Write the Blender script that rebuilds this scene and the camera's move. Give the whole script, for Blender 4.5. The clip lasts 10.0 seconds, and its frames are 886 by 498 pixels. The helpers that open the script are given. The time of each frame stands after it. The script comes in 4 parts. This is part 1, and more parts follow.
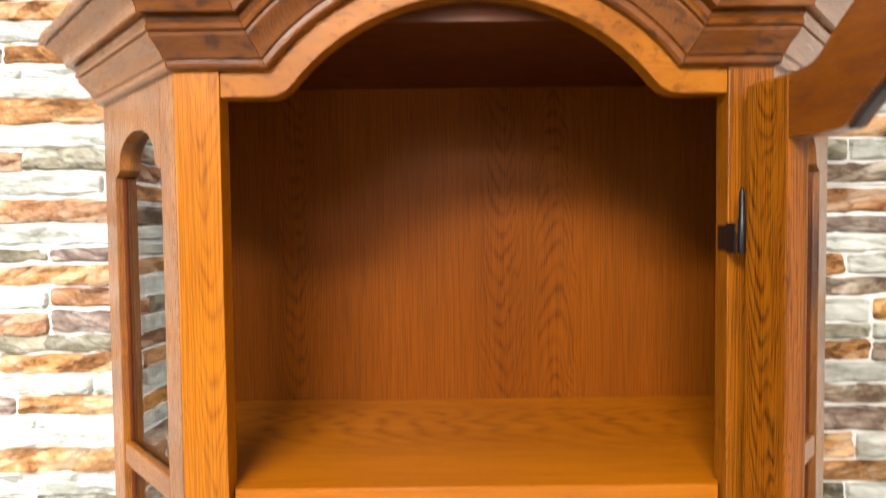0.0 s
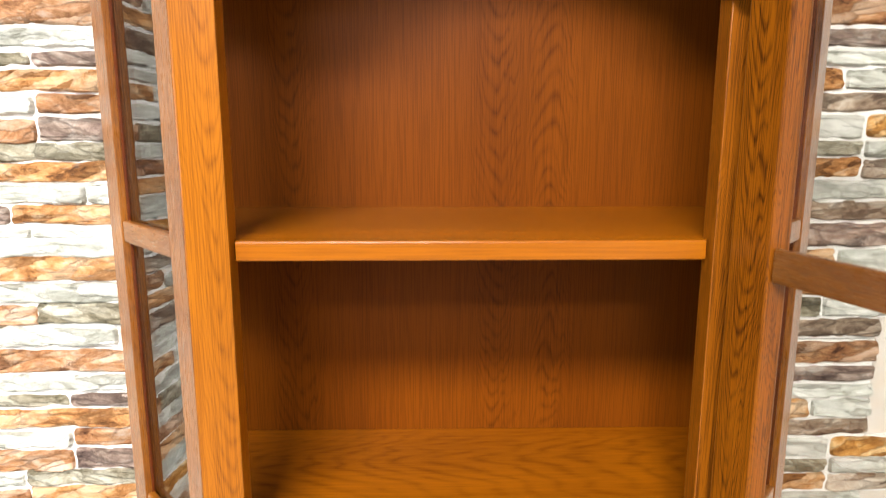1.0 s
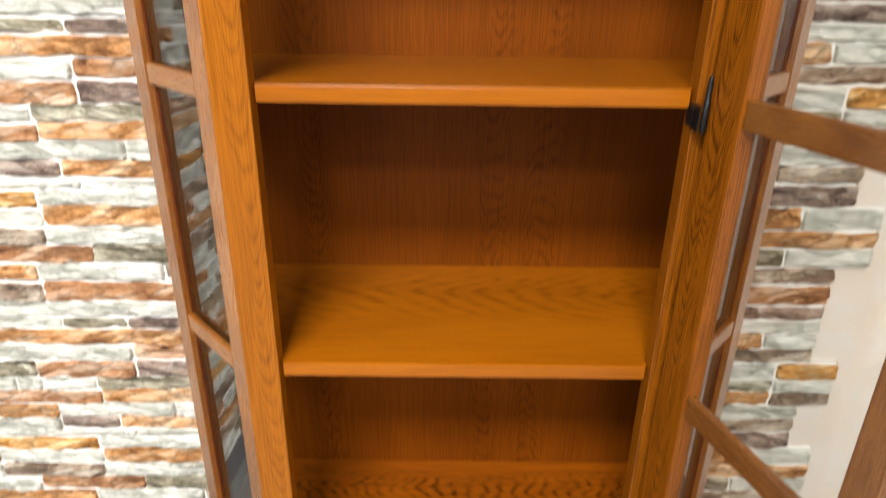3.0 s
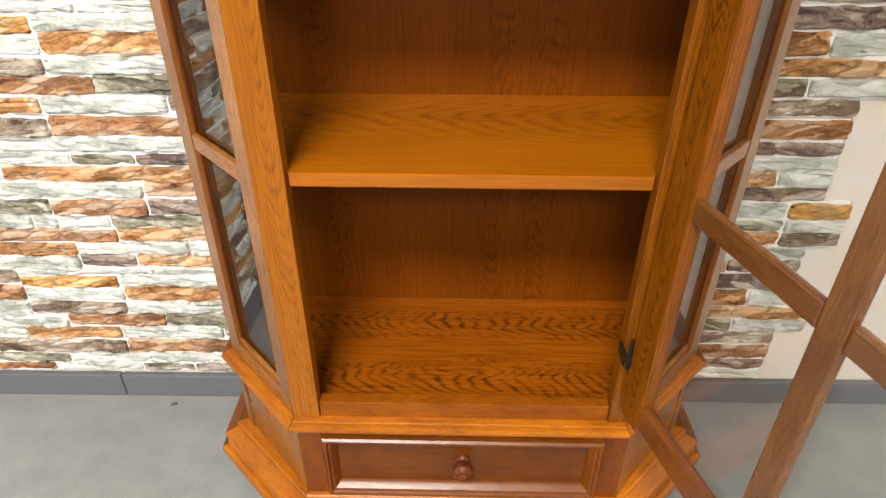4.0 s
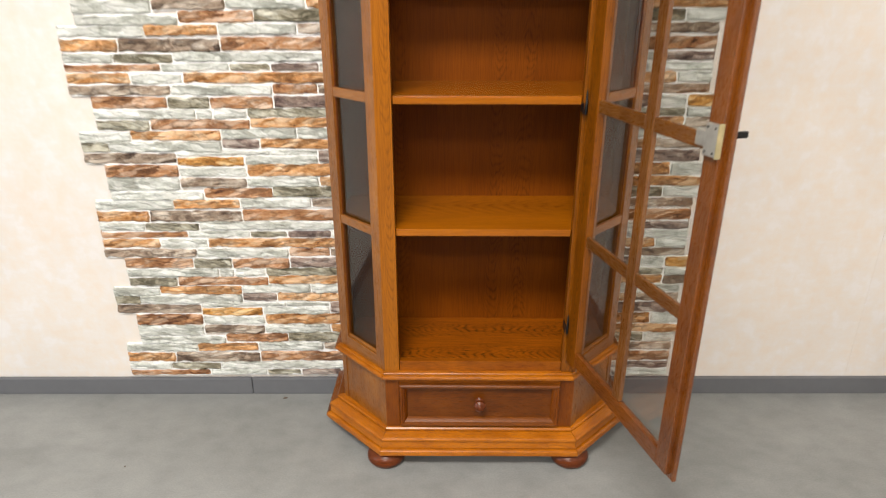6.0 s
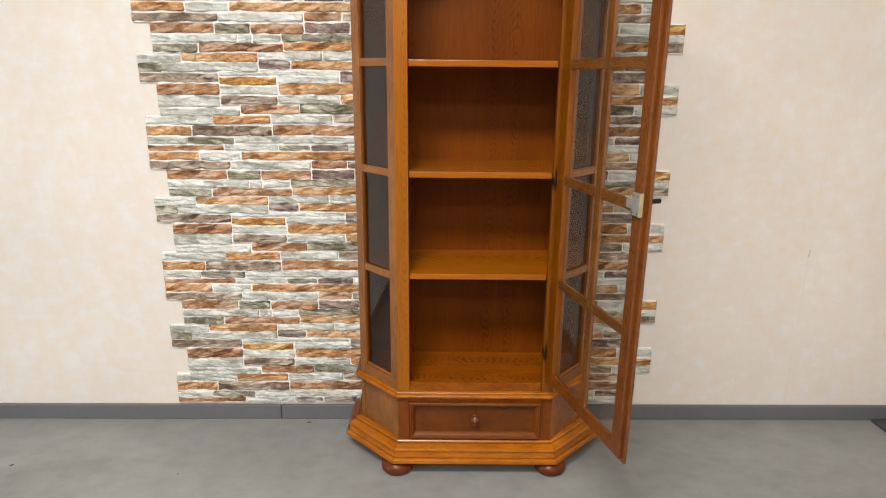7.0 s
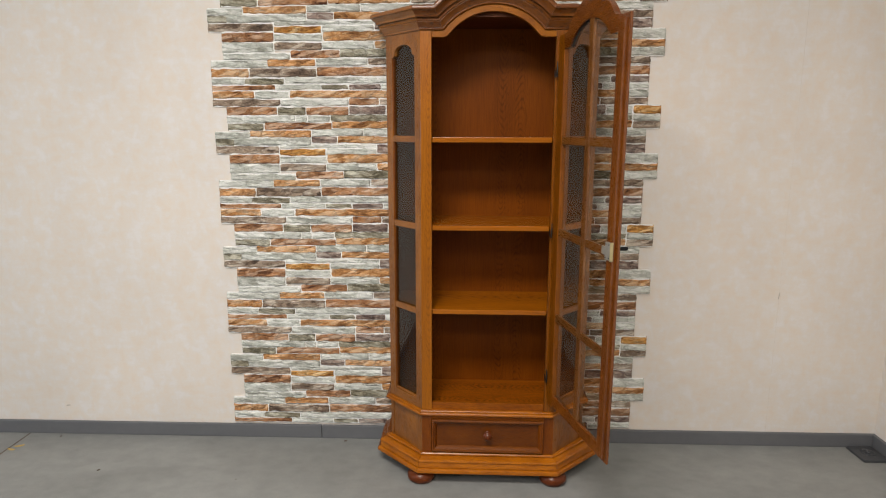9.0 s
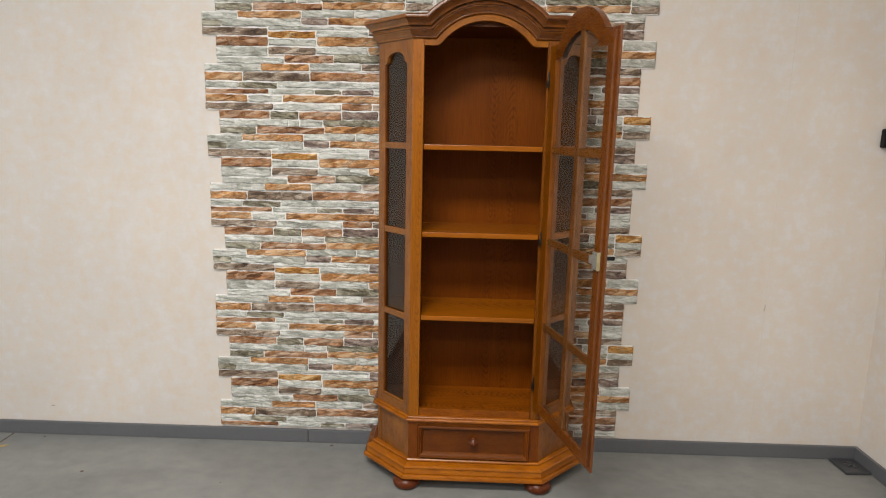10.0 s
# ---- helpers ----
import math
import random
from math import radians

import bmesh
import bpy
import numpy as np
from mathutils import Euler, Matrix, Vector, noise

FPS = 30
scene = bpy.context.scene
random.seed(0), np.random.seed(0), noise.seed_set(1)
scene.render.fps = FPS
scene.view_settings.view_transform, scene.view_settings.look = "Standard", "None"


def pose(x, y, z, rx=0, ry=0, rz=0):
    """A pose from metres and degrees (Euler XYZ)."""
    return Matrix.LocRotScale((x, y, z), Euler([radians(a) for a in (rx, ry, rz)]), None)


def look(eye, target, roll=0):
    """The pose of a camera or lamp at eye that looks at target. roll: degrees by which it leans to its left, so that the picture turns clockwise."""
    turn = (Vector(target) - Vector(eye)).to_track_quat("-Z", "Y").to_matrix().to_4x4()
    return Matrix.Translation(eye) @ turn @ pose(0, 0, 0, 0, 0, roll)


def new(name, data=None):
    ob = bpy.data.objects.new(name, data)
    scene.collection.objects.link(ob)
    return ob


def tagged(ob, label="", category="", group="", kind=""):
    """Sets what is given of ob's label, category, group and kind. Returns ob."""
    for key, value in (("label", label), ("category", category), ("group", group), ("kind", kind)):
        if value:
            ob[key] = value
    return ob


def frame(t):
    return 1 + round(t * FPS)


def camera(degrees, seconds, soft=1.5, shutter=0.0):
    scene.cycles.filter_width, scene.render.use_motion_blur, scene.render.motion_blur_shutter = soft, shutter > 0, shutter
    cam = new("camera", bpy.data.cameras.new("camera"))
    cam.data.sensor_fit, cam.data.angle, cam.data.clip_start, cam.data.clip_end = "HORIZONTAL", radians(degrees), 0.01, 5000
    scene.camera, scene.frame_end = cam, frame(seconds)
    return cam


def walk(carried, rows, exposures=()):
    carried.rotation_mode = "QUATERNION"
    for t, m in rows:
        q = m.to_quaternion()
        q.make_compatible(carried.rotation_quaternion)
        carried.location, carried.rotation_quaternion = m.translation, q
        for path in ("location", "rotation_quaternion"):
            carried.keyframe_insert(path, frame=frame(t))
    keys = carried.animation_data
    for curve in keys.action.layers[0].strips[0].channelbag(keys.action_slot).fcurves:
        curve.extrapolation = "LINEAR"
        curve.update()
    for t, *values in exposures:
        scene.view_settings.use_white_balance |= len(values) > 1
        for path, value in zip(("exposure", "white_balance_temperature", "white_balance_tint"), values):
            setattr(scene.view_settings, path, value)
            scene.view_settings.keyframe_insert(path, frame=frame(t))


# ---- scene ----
cam = camera(70.9, 10.0, 1.1, 0.4)
PATH = [
    (0, (-0.028, 0.004, 1.742), (-0.014, 2.002, 1.664), -0.8),
    (0.5, (-0.032, -0.002, 1.661), (0.006, 1.982, 1.417), -0.8),
    (1, (-0.037, -0.01, 1.587), (0.007, 1.958, 1.234), -0.2),
    (1.5, (-0.037, -0.02, 1.515), (0.005, 1.95, 1.173), -0.5),
    (2, (-0.032, -0.038, 1.415), (-0.005, 1.892, 0.89), 0.1),
    (2.5, (-0.029, -0.065, 1.326), (-0.025, 1.822, 0.662), 0.1),
    (3, (-0.031, -0.083, 1.232), (-0.017, 1.757, 0.45), 0.6),
    (3.2, (-0.033, -0.092, 1.197), (-0.034, 1.699, 0.306), 0.4),
    (4.3, (-0.015, -0.15, 1.128), (-0.059, 1.516, 0.023), -0.6),
    (4.5, (-0.013, -0.189, 1.13), (-0.08, 1.47, 0.015), -1.5),
    (5, (-0.062, -0.435, 1.195), (-0.055, 1.31, 0.217), -0.7),
    (5.5, (-0.081, -0.679, 1.29), (-0.05, 1.138, 0.453), -0.3),
    (5.7, (-0.092, -0.802, 1.317), (-0.093, 1.024, 0.502), -0.1),
    (6.8, (-0.118, -1.365, 1.442), (-0.128, 0.557, 0.891), -0.2),
    (7, (-0.13, -1.442, 1.444), (-0.119, 0.483, 0.901), 0.3),
    (7.5, (-0.122, -1.569, 1.502), (-0.146, 0.392, 1.111), -0.1),
    (8, (-0.089, -1.711, 1.532), (-0.186, 0.253, 1.162), -0.3),
    (8.5, (-0.083, -1.831, 1.528), (-0.164, 0.137, 1.185), 0.0),
    (9, (-0.089, -1.899, 1.517), (-0.167, 0.063, 1.139), -0.1),
    (9.5, (-0.078, -1.904, 1.531), (-0.134, 0.062, 1.165), -0.2),
    (10, (-0.076, -1.91, 1.522), (-0.13, 0.057, 1.163), 1.1),
]
walk(cam, [(t, look(eye, target, roll)) for t, eye, target, roll in PATH],
     [(0.0, 1.22), (1.0, 1.14), (2.0, 0.96), (3.0, 0.87), (4.5, 0.82), (5.5, 0.60), (7.0, 0.22), (8.0, -0.03), (9.0, -0.13), (10.0, -0.18)])

# ---- world and light ----
world = bpy.data.worlds.new("world")
scene.world = world
world.use_nodes = True
world.node_tree.nodes["Background"].inputs[0].default_value = (0.8, 0.9, 1.0, 1)
world.node_tree.nodes["Background"].inputs[1].default_value = 0.05


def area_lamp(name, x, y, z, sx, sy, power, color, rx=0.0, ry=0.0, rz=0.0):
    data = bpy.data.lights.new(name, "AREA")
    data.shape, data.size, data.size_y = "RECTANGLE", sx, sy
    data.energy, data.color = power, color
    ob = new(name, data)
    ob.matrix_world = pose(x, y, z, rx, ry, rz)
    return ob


# Side light from an unseen source, added to brighten the left faces.
area_lamp("window_light", -6.02, -2.6, 1.65, 1.9, 1.4, 100, (0.76, 0.88, 1.0), 0, -90, 0)
# Assumed lights under the unseen ceiling, without fixtures, set by shadows and brightness.
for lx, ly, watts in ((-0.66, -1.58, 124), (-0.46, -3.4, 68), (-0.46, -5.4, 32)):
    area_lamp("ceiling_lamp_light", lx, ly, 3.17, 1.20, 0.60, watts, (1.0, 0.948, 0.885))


# ---- node helpers ----
def material(name, rough=0.5, spec=0.5, metal=0.0):
    m = bpy.data.materials.new(name)
    m.use_nodes = True
    b = m.node_tree.nodes["Principled BSDF"]
    b.inputs["Roughness"].default_value = rough
    b.inputs["Specular IOR Level"].default_value = spec
    b.inputs["Metallic"].default_value = metal
    return m, m.node_tree, b


def node(tree, kind, **settings):
    n = tree.nodes.new(kind)
    for key, value in settings.items():
        n.inputs[key].default_value = value
    return n


def math_node(tree, op, a, b):
    n = tree.nodes.new("ShaderNodeMath")
    n.operation = op
    for socket, value in ((n.inputs[0], a), (n.inputs[1], b)):
        if isinstance(value, (int, float)):
            socket.default_value = value
        else:
            tree.links.new(value, socket)
    return n.outputs[0]


def ramp(tree, fac, stops):
    n = tree.nodes.new("ShaderNodeValToRGB")
    el = n.color_ramp.elements
    while len(el) < len(stops):
        el.new(0.5)
    for e, (p, c) in zip(el, stops):
        e.position, e.color = p, (*c, 1)
    tree.links.new(fac, n.inputs[0])
    return n.outputs[0]


def mix(tree, fac, a, b, blend="MIX"):
    n = tree.nodes.new("ShaderNodeMix")
    n.data_type, n.blend_type = "RGBA", blend
    for socket, value in ((n.inputs[0], fac), (n.inputs[6], a), (n.inputs[7], b)):
        if isinstance(value, (int, float)):
            socket.default_value = value
        elif isinstance(value, tuple):
            socket.default_value = (*value, 1)
        else:
            tree.links.new(value, socket)
    return n.outputs[2]


def coords(tree, scale, random_shift=0.0, turn=0.0):
    tc = tree.nodes.new("ShaderNodeTexCoord")
    mp = tree.nodes.new("ShaderNodeMapping")
    mp.inputs["Scale"].default_value = scale
    if turn:
        vr = tree.nodes.new("ShaderNodeVectorRotate")
        vr.rotation_type = "Z_AXIS"
        vr.inputs["Angle"].default_value = radians(turn)
        tree.links.new(tc.outputs["Object"], vr.inputs["Vector"])
        tree.links.new(vr.outputs[0], mp.inputs[0])
    else:
        tree.links.new(tc.outputs["Object"], mp.inputs[0])
    if random_shift:
        info = tree.nodes.new("ShaderNodeObjectInfo")
        val = math_node(tree, "MULTIPLY", info.outputs["Random"], random_shift)
        comb = tree.nodes.new("ShaderNodeCombineXYZ")
        for i in range(3):
            tree.links.new(val, comb.inputs[i])
        tree.links.new(comb.outputs[0], mp.inputs["Location"])
    return mp.outputs[0]


def bump(tree, bsdf, height, strength, distance):
    n = tree.nodes.new("ShaderNodeBump")
    n.inputs["Strength"].default_value = strength
    n.inputs["Distance"].default_value = distance
    tree.links.new(height, n.inputs["Height"])
    tree.links.new(n.outputs[0], bsdf.inputs["Normal"])


def wood(name, axis, light, dark, lines=150.0, swirl=10.0, across=9.0, along=0.16, contrast=0.8, rough=0.28, sheen=0.0, turn=0.0, spec=0.3, figure=0.34, blotch=0.0, blotch_long=0.08, blotch_size=230.0, pores=0.55):
    """Stained oak with its grain along one axis: straight lines that open into nested arches here and there, pores, slow changes of tone."""
    m, tree, b = material(name, rough, spec)
    stretch = [1.0, 1.0, 1.0]
    stretch[axis] = along
    n1 = node(tree, "ShaderNodeTexNoise", Scale=1.0, Detail=2.0, Roughness=0.5, Distortion=0.1)
    tree.links.new(coords(tree, tuple(across * k for k in stretch), 17.0, turn), n1.inputs["Vector"])
    stretch[axis] = 0.02
    n4 = node(tree, "ShaderNodeTexNoise", Scale=1.0, Detail=1.0, Roughness=0.5)
    tree.links.new(coords(tree, tuple(across * 0.9 * k for k in stretch), 29.0, turn), n4.inputs["Vector"])
    local = tree.nodes.new("ShaderNodeSeparateXYZ")
    tree.links.new(coords(tree, (1, 1, 1), 3.0, turn), local.inputs[0])
    a, c = [k for k in range(3) if k != axis]
    side = math_node(tree, "ADD", math_node(tree, "MULTIPLY", local.outputs[a], 1.0), math_node(tree, "MULTIPLY", local.outputs[c], 0.77))
    reach = ramp(tree, n4.outputs[0], [(0.40, (0.06, 0.06, 0.06)), (0.60, (1, 1, 1))])
    bent = math_node(tree, "MULTIPLY", math_node(tree, "MULTIPLY", n1.outputs[0], reach), swirl * 2)
    wobble = node(tree, "ShaderNodeTexNoise", Scale=1.0, Detail=2.0, Roughness=0.5)
    stretch[axis] = 0.05
    tree.links.new(coords(tree, tuple(60 * k for k in stretch), 13.0, turn), wobble.inputs["Vector"])
    straight = math_node(tree, "ADD", math_node(tree, "MULTIPLY", side, lines), math_node(tree, "MULTIPLY", wobble.outputs[0], 5.0))
    count = math_node(tree, "ADD", straight, bent)
    ring = math_node(tree, "PINGPONG", count, 1.0)
    stretch[axis] = 0.07
    n2 = node(tree, "ShaderNodeTexNoise", Scale=1.0, Detail=3.0, Roughness=0.65)
    tree.links.new(coords(tree, tuple(520 * k for k in stretch), 11.0, turn), n2.inputs["Vector"])
    n3 = node(tree, "ShaderNodeTexNoise", Scale=5.0, Detail=3.0, Roughness=0.55)
    stretch[axis] = 0.35
    tree.links.new(coords(tree, tuple(stretch), 5.0, turn), n3.inputs["Vector"])
    ring_tone = ramp(tree, ring, [(0.0, (1, 1, 1)), (0.25, (0.75, 0.75, 0.75)), (0.6, (0.12, 0.12, 0.12)), (1.0, (0, 0, 0))])
    pore_tone = ramp(tree, n2.outputs[0], [(0.38, (1, 1, 1)), (0.50, (0, 0, 0))])
    uneven = ramp(tree, wobble.outputs[0], [(0.38, (0.0, 0.0, 0.0)), (0.62, (1, 1, 1))])
    lines_tone = math_node(tree, "MULTIPLY", math_node(tree, "MULTIPLY", ring_tone, figure), math_node(tree, "ADD", math_node(tree, "MULTIPLY", reach, 0.6), math_node(tree, "MULTIPLY", uneven, 0.4)))
    amount = math_node(tree, "MULTIPLY", math_node(tree, "ADD", lines_tone, math_node(tree, "MULTIPLY", pore_tone, pores)), contrast)
    col = mix(tree, amount, light, dark)
    if blotch:
        stretch[axis] = blotch_long
        spots = node(tree, "ShaderNodeTexNoise", Scale=1.0, Detail=4.0, Roughness=0.62, Distortion=0.5)
        tree.links.new(coords(tree, tuple(blotch_size * k for k in stretch), 37.0, turn), spots.inputs["Vector"])
        col = mix(tree, math_node(tree, "MULTIPLY", ramp(tree, spots.outputs[0], [(0.545, (0, 0, 0)), (0.63, (1, 1, 1))]), blotch), col, dark)
    tone = ramp(tree, n3.outputs[0], [(0.28, (0.76, 0.71, 0.66)), (0.72, (1.12, 1.12, 1.12))])
    col = mix(tree, 1.0, col, tone, "MULTIPLY")
    n5 = node(tree, "ShaderNodeTexNoise", Scale=26.0, Detail=4.0, Roughness=0.6)
    stretch[axis] = 0.5
    tree.links.new(coords(tree, tuple(stretch), 7.0, turn), n5.inputs["Vector"])
    col = mix(tree, 1.0, col, ramp(tree, n5.outputs[0], [(0.34, (0.80, 0.74, 0.68)), (0.62, (1.10, 1.11, 1.12))]), "MULTIPLY")
    tree.links.new(col, b.inputs["Base Color"])
    rr = ramp(tree, n2.outputs[0], [(0.3, (rough + 0.14,) * 3), (0.7, (rough - 0.04,) * 3)])
    tree.links.new(rr, b.inputs["Roughness"])
    b.inputs["Coat Weight"].default_value = sheen
    b.inputs["Coat Roughness"].default_value = 0.2
    bump(tree, b, math_node(tree, "SUBTRACT", n2.outputs[0], math_node(tree, "MULTIPLY", ring_tone, 0.3)), 0.3, 0.0006)
    return m


def veneer(name, axis, cross, light, dark, flames, density=40.0, steep=156.0, reach=0.06, rough=0.4, spec=0.2, figure=0.54, pin=0.42, waver=0.016, jitter=2.4):
    """Sawn oak veneer: fine straight grain that opens into nested arches round given lines across the sheet, each (place, direction)."""
    m, tree, b = material(name, rough, spec)
    local = tree.nodes.new("ShaderNodeSeparateXYZ")
    tree.links.new(coords(tree, (1, 1, 1)), local.inputs[0])
    stretch = [34.0, 34.0, 34.0]
    stretch[axis] = 5.0
    wander = node(tree, "ShaderNodeTexNoise", Scale=1.0, Detail=3.0, Roughness=0.5)
    tree.links.new(coords(tree, tuple(stretch), 9.0), wander.inputs["Vector"])
    sway = math_node(tree, "SUBTRACT", wander.outputs[0], 0.5)
    stretch = [760.0, 760.0, 760.0]
    stretch[axis] = 11.0
    fine = node(tree, "ShaderNodeTexNoise", Scale=1.0, Detail=3.0, Roughness=0.6)
    tree.links.new(coords(tree, tuple(stretch), 5.0), fine.inputs["Vector"])
    stretch = [9.0, 9.0, 9.0]
    stretch[axis] = 2.0
    slow = node(tree, "ShaderNodeTexNoise", Scale=1.0, Detail=2.0, Roughness=0.5)
    tree.links.new(coords(tree, tuple(stretch), 7.0), slow.inputs["Vector"])
    stretch = [70.0, 70.0, 70.0]
    stretch[axis] = 16.0
    gaps = node(tree, "ShaderNodeTexNoise", Scale=1.0, Detail=3.0, Roughness=0.6)
    tree.links.new(coords(tree, tuple(stretch), 15.0), gaps.inputs["Vector"])
    broken = ramp(tree, gaps.outputs[0], [(0.38, (0.25, 0.25, 0.25)), (0.58, (1, 1, 1))])
    pins = ramp(tree, fine.outputs[0], [(0.40, (1, 1, 1)), (0.56, (0, 0, 0))])
    total = math_node(tree, "MULTIPLY", pins, pin)
    for place, way in flames:
        d = math_node(tree, "ADD", math_node(tree, "SUBTRACT", local.outputs[cross], place), math_node(tree, "MULTIPLY", sway, waver))
        square = math_node(tree, "MULTIPLY", d, d)
        height = math_node(tree, "ADD", math_node(tree, "MULTIPLY", local.outputs[axis], way), math_node(tree, "MULTIPLY", square, steep))
        phase = math_node(tree, "ADD", math_node(tree, "MULTIPLY", height, density), math_node(tree, "ADD", math_node(tree, "MULTIPLY", sway, jitter), math_node(tree, "MULTIPLY", slow.outputs[0], jitter * 3)))
        ring = ramp(tree, math_node(tree, "PINGPONG", phase, 1.0), [(0.0, (1, 1, 1)), (0.22, (0.6, 0.6, 0.6)), (0.60, (0, 0, 0))])
        window_in = math_node(tree, "MAXIMUM", math_node(tree, "SUBTRACT", 1.0, math_node(tree, "MULTIPLY", square, 1 / reach ** 2)), 0.0)
        total = math_node(tree, "ADD", total, math_node(tree, "MULTIPLY", math_node(tree, "MULTIPLY", math_node(tree, "MULTIPLY", ring, broken), window_in), figure * 1.25))
    col = mix(tree, math_node(tree, "MINIMUM", total, 1.0), light, dark)
    col = mix(tree, 1.0, col, ramp(tree, slow.outputs[0], [(0.32, (0.86, 0.82, 0.78)), (0.68, (1.08, 1.08, 1.08))]), "MULTIPLY")
    tree.links.new(col, b.inputs["Base Color"])
    bump(tree, b, fine.outputs[0], 0.2, 0.0004)
    return m


LIGHT_OAK, DARK_OAK = (0.1824, 0.04564, 0.001919), (0.03847, 0.007362, 0.0005166)
MOULD_LIGHT, MOULD_DARK = (0.1715, 0.04712, 0.002952), (0.03346, 0.007362, 0.0005904)
# Canted sides: oak made paler for the side light and sheen they catch.
LIT_CANT_LIGHT, LIT_CANT_DARK = (0.275, 0.0950, 0.0085), (0.0650, 0.0160, 0.0012)
DOOR_LIGHT, DOOR_DARK = (0.150, 0.0415, 0.0028), (0.036, 0.0092, 0.0015)
oak_z = wood("oak_upright", 2, LIGHT_OAK, DARK_OAK, 800, 11, 16)
oak_post = veneer("oak_post_upright", 2, 0, (0.345, 0.1115, 0.0034), (0.120, 0.0290, 0.0010), ((-0.252, -1.0),), 64.0, 260.0, 0.034, rough=0.3, spec=0.3, figure=0.34, pin=0.42, waver=0.036, jitter=3.4)
# Side boards: oak darkened to carry the shade inside the cabinet.
oak_side_shaded = wood("oak_side_shaded_upright", 2, (0.1255, 0.03166, 0.002952), (0.03764, 0.008098, 0.000738), 800, 11, 16)
oak_head = wood("oak_arch_across", 0, (0.310, 0.1030, 0.0042), (0.095, 0.0240, 0.0012), 800, 9, 14, rough=0.36, spec=0.18, blotch=0.6, blotch_long=0.5, blotch_size=130, pores=0.2)
oak_x = wood("oak_across", 0, MOULD_LIGHT, MOULD_DARK, 800, 9, 14, rough=0.28, spec=0.42, sheen=0.12)
# Plinth and ledge mouldings: light on them is put into a paler oak.
LIT_BASE_LIGHT, LIT_BASE_DARK = (0.410, 0.1240, 0.0032), (0.0560, 0.0130, 0.0009)
base_lit_x = wood("oak_base_lit_across", 0, LIT_BASE_LIGHT, LIT_BASE_DARK, 800, 9, 14, rough=0.25, spec=0.36, sheen=0.12)
base_lit_cant = {1: wood("oak_base_lit_cant_right", 0, LIT_BASE_LIGHT, LIT_BASE_DARK, 800, 9, 14, rough=0.25, spec=0.36, sheen=0.12, turn=-47.0), -1: wood("oak_base_lit_cant_left", 0, LIT_BASE_LIGHT, LIT_BASE_DARK, 800, 9, 14, rough=0.25, spec=0.36, sheen=0.12, turn=47.0)}
oak_flat = wood("oak_flat_across", 0, (0.262, 0.0715, 0.0021), (0.05018, 0.009573, 0.0006642), 800, 9, 14, rough=0.34, spec=0.25)
oak_cornice = wood("oak_cornice_across", 0, (0.165, 0.0485, 0.0026), (0.022, 0.0058, 0.0007), 800, 9, 14, rough=0.26, spec=0.40, sheen=0.12, blotch=0.7, blotch_long=0.4, blotch_size=110, pores=0.25)
oak_y = wood("oak_deep", 1, MOULD_LIGHT, MOULD_DARK, 800, 9, 14, rough=0.2, spec=0.42)
oak_cant_lit = {1: wood("oak_cant_lit_right", 0, LIT_CANT_LIGHT, LIT_CANT_DARK, 800, 9, 14, rough=0.26, spec=0.5, sheen=0.5, turn=-47.0), -1: wood("oak_cant_lit_left", 0, LIT_CANT_LIGHT, LIT_CANT_DARK, 800, 9, 14, rough=0.26, spec=0.5, sheen=0.5, turn=47.0)}
oak_cant_lit_z = {1: wood("oak_cant_lit_upright_right", 2, LIT_CANT_LIGHT, LIT_CANT_DARK, 800, 11, 16, rough=0.26, spec=0.5, sheen=0.5, turn=-47.0), -1: wood("oak_cant_lit_upright_left", 2, LIT_CANT_LIGHT, LIT_CANT_DARK, 800, 11, 16, rough=0.26, spec=0.5, sheen=0.5, turn=47.0)}
door_z_oak = wood("oak_door_upright", 2, DOOR_LIGHT, DOOR_DARK, 800, 11, 16, rough=0.24, spec=0.5, sheen=0.5)
door_x_oak = wood("oak_door_across", 0, DOOR_LIGHT, DOOR_DARK, 800, 9, 14, rough=0.24, spec=0.5, sheen=0.5)
muntin_oak = wood("oak_door_muntin", 0, (0.155, 0.0585, 0.0120), (0.048, 0.0160, 0.0034), 800, 9, 14, rough=0.24, spec=0.6, sheen=0.4)
muntin_z_oak = wood("oak_door_muntin_upright", 2, (0.155, 0.0585, 0.0120), (0.048, 0.0160, 0.0034), 800, 11, 16, rough=0.24, spec=0.6, sheen=0.4)
oak_figured = veneer("oak_figured_upright", 2, 0, (0.232, 0.0690, 0.0022), (0.030, 0.0066, 0.0010), ((0.022, -1.0), (0.268, 1.0)), 82.0, 300.0, 0.040, rough=0.3, spec=0.3, figure=0.50, pin=0.50, waver=0.040, jitter=4.2)
oak_back = veneer("oak_veneer_back", 2, 0, (0.178, 0.0445, 0.0015), (0.055, 0.0118, 0.0006), ((0.058, -1.0), (0.140, 1.0), (-0.245, -1.0)), 66.0, 84.0, 0.042, rough=0.42, spec=0.1, figure=0.40, pin=0.34, waver=0.052, jitter=4.2)
# Top panel: the gloom under the cabinet's top is painted as darker oak.
oak_top_shaded = wood("oak_veneer_top_shaded", 0, (0.08364, 0.01914, 0.002214), (0.04182, 0.008834, 0.000738), 200, 8, 8.0, 0.24, 0.8, rough=0.45, spec=0.2)
oak_shelf = veneer("oak_veneer_shelf", 0, 1, (0.330, 0.0980, 0.0022), (0.1224, 0.02929, 0.00117), ((0.215, -1.0),), 38.0, 14.0, 0.12, rough=0.26, spec=0.35, figure=0.36, pin=0.36, waver=0.06, jitter=3.6)
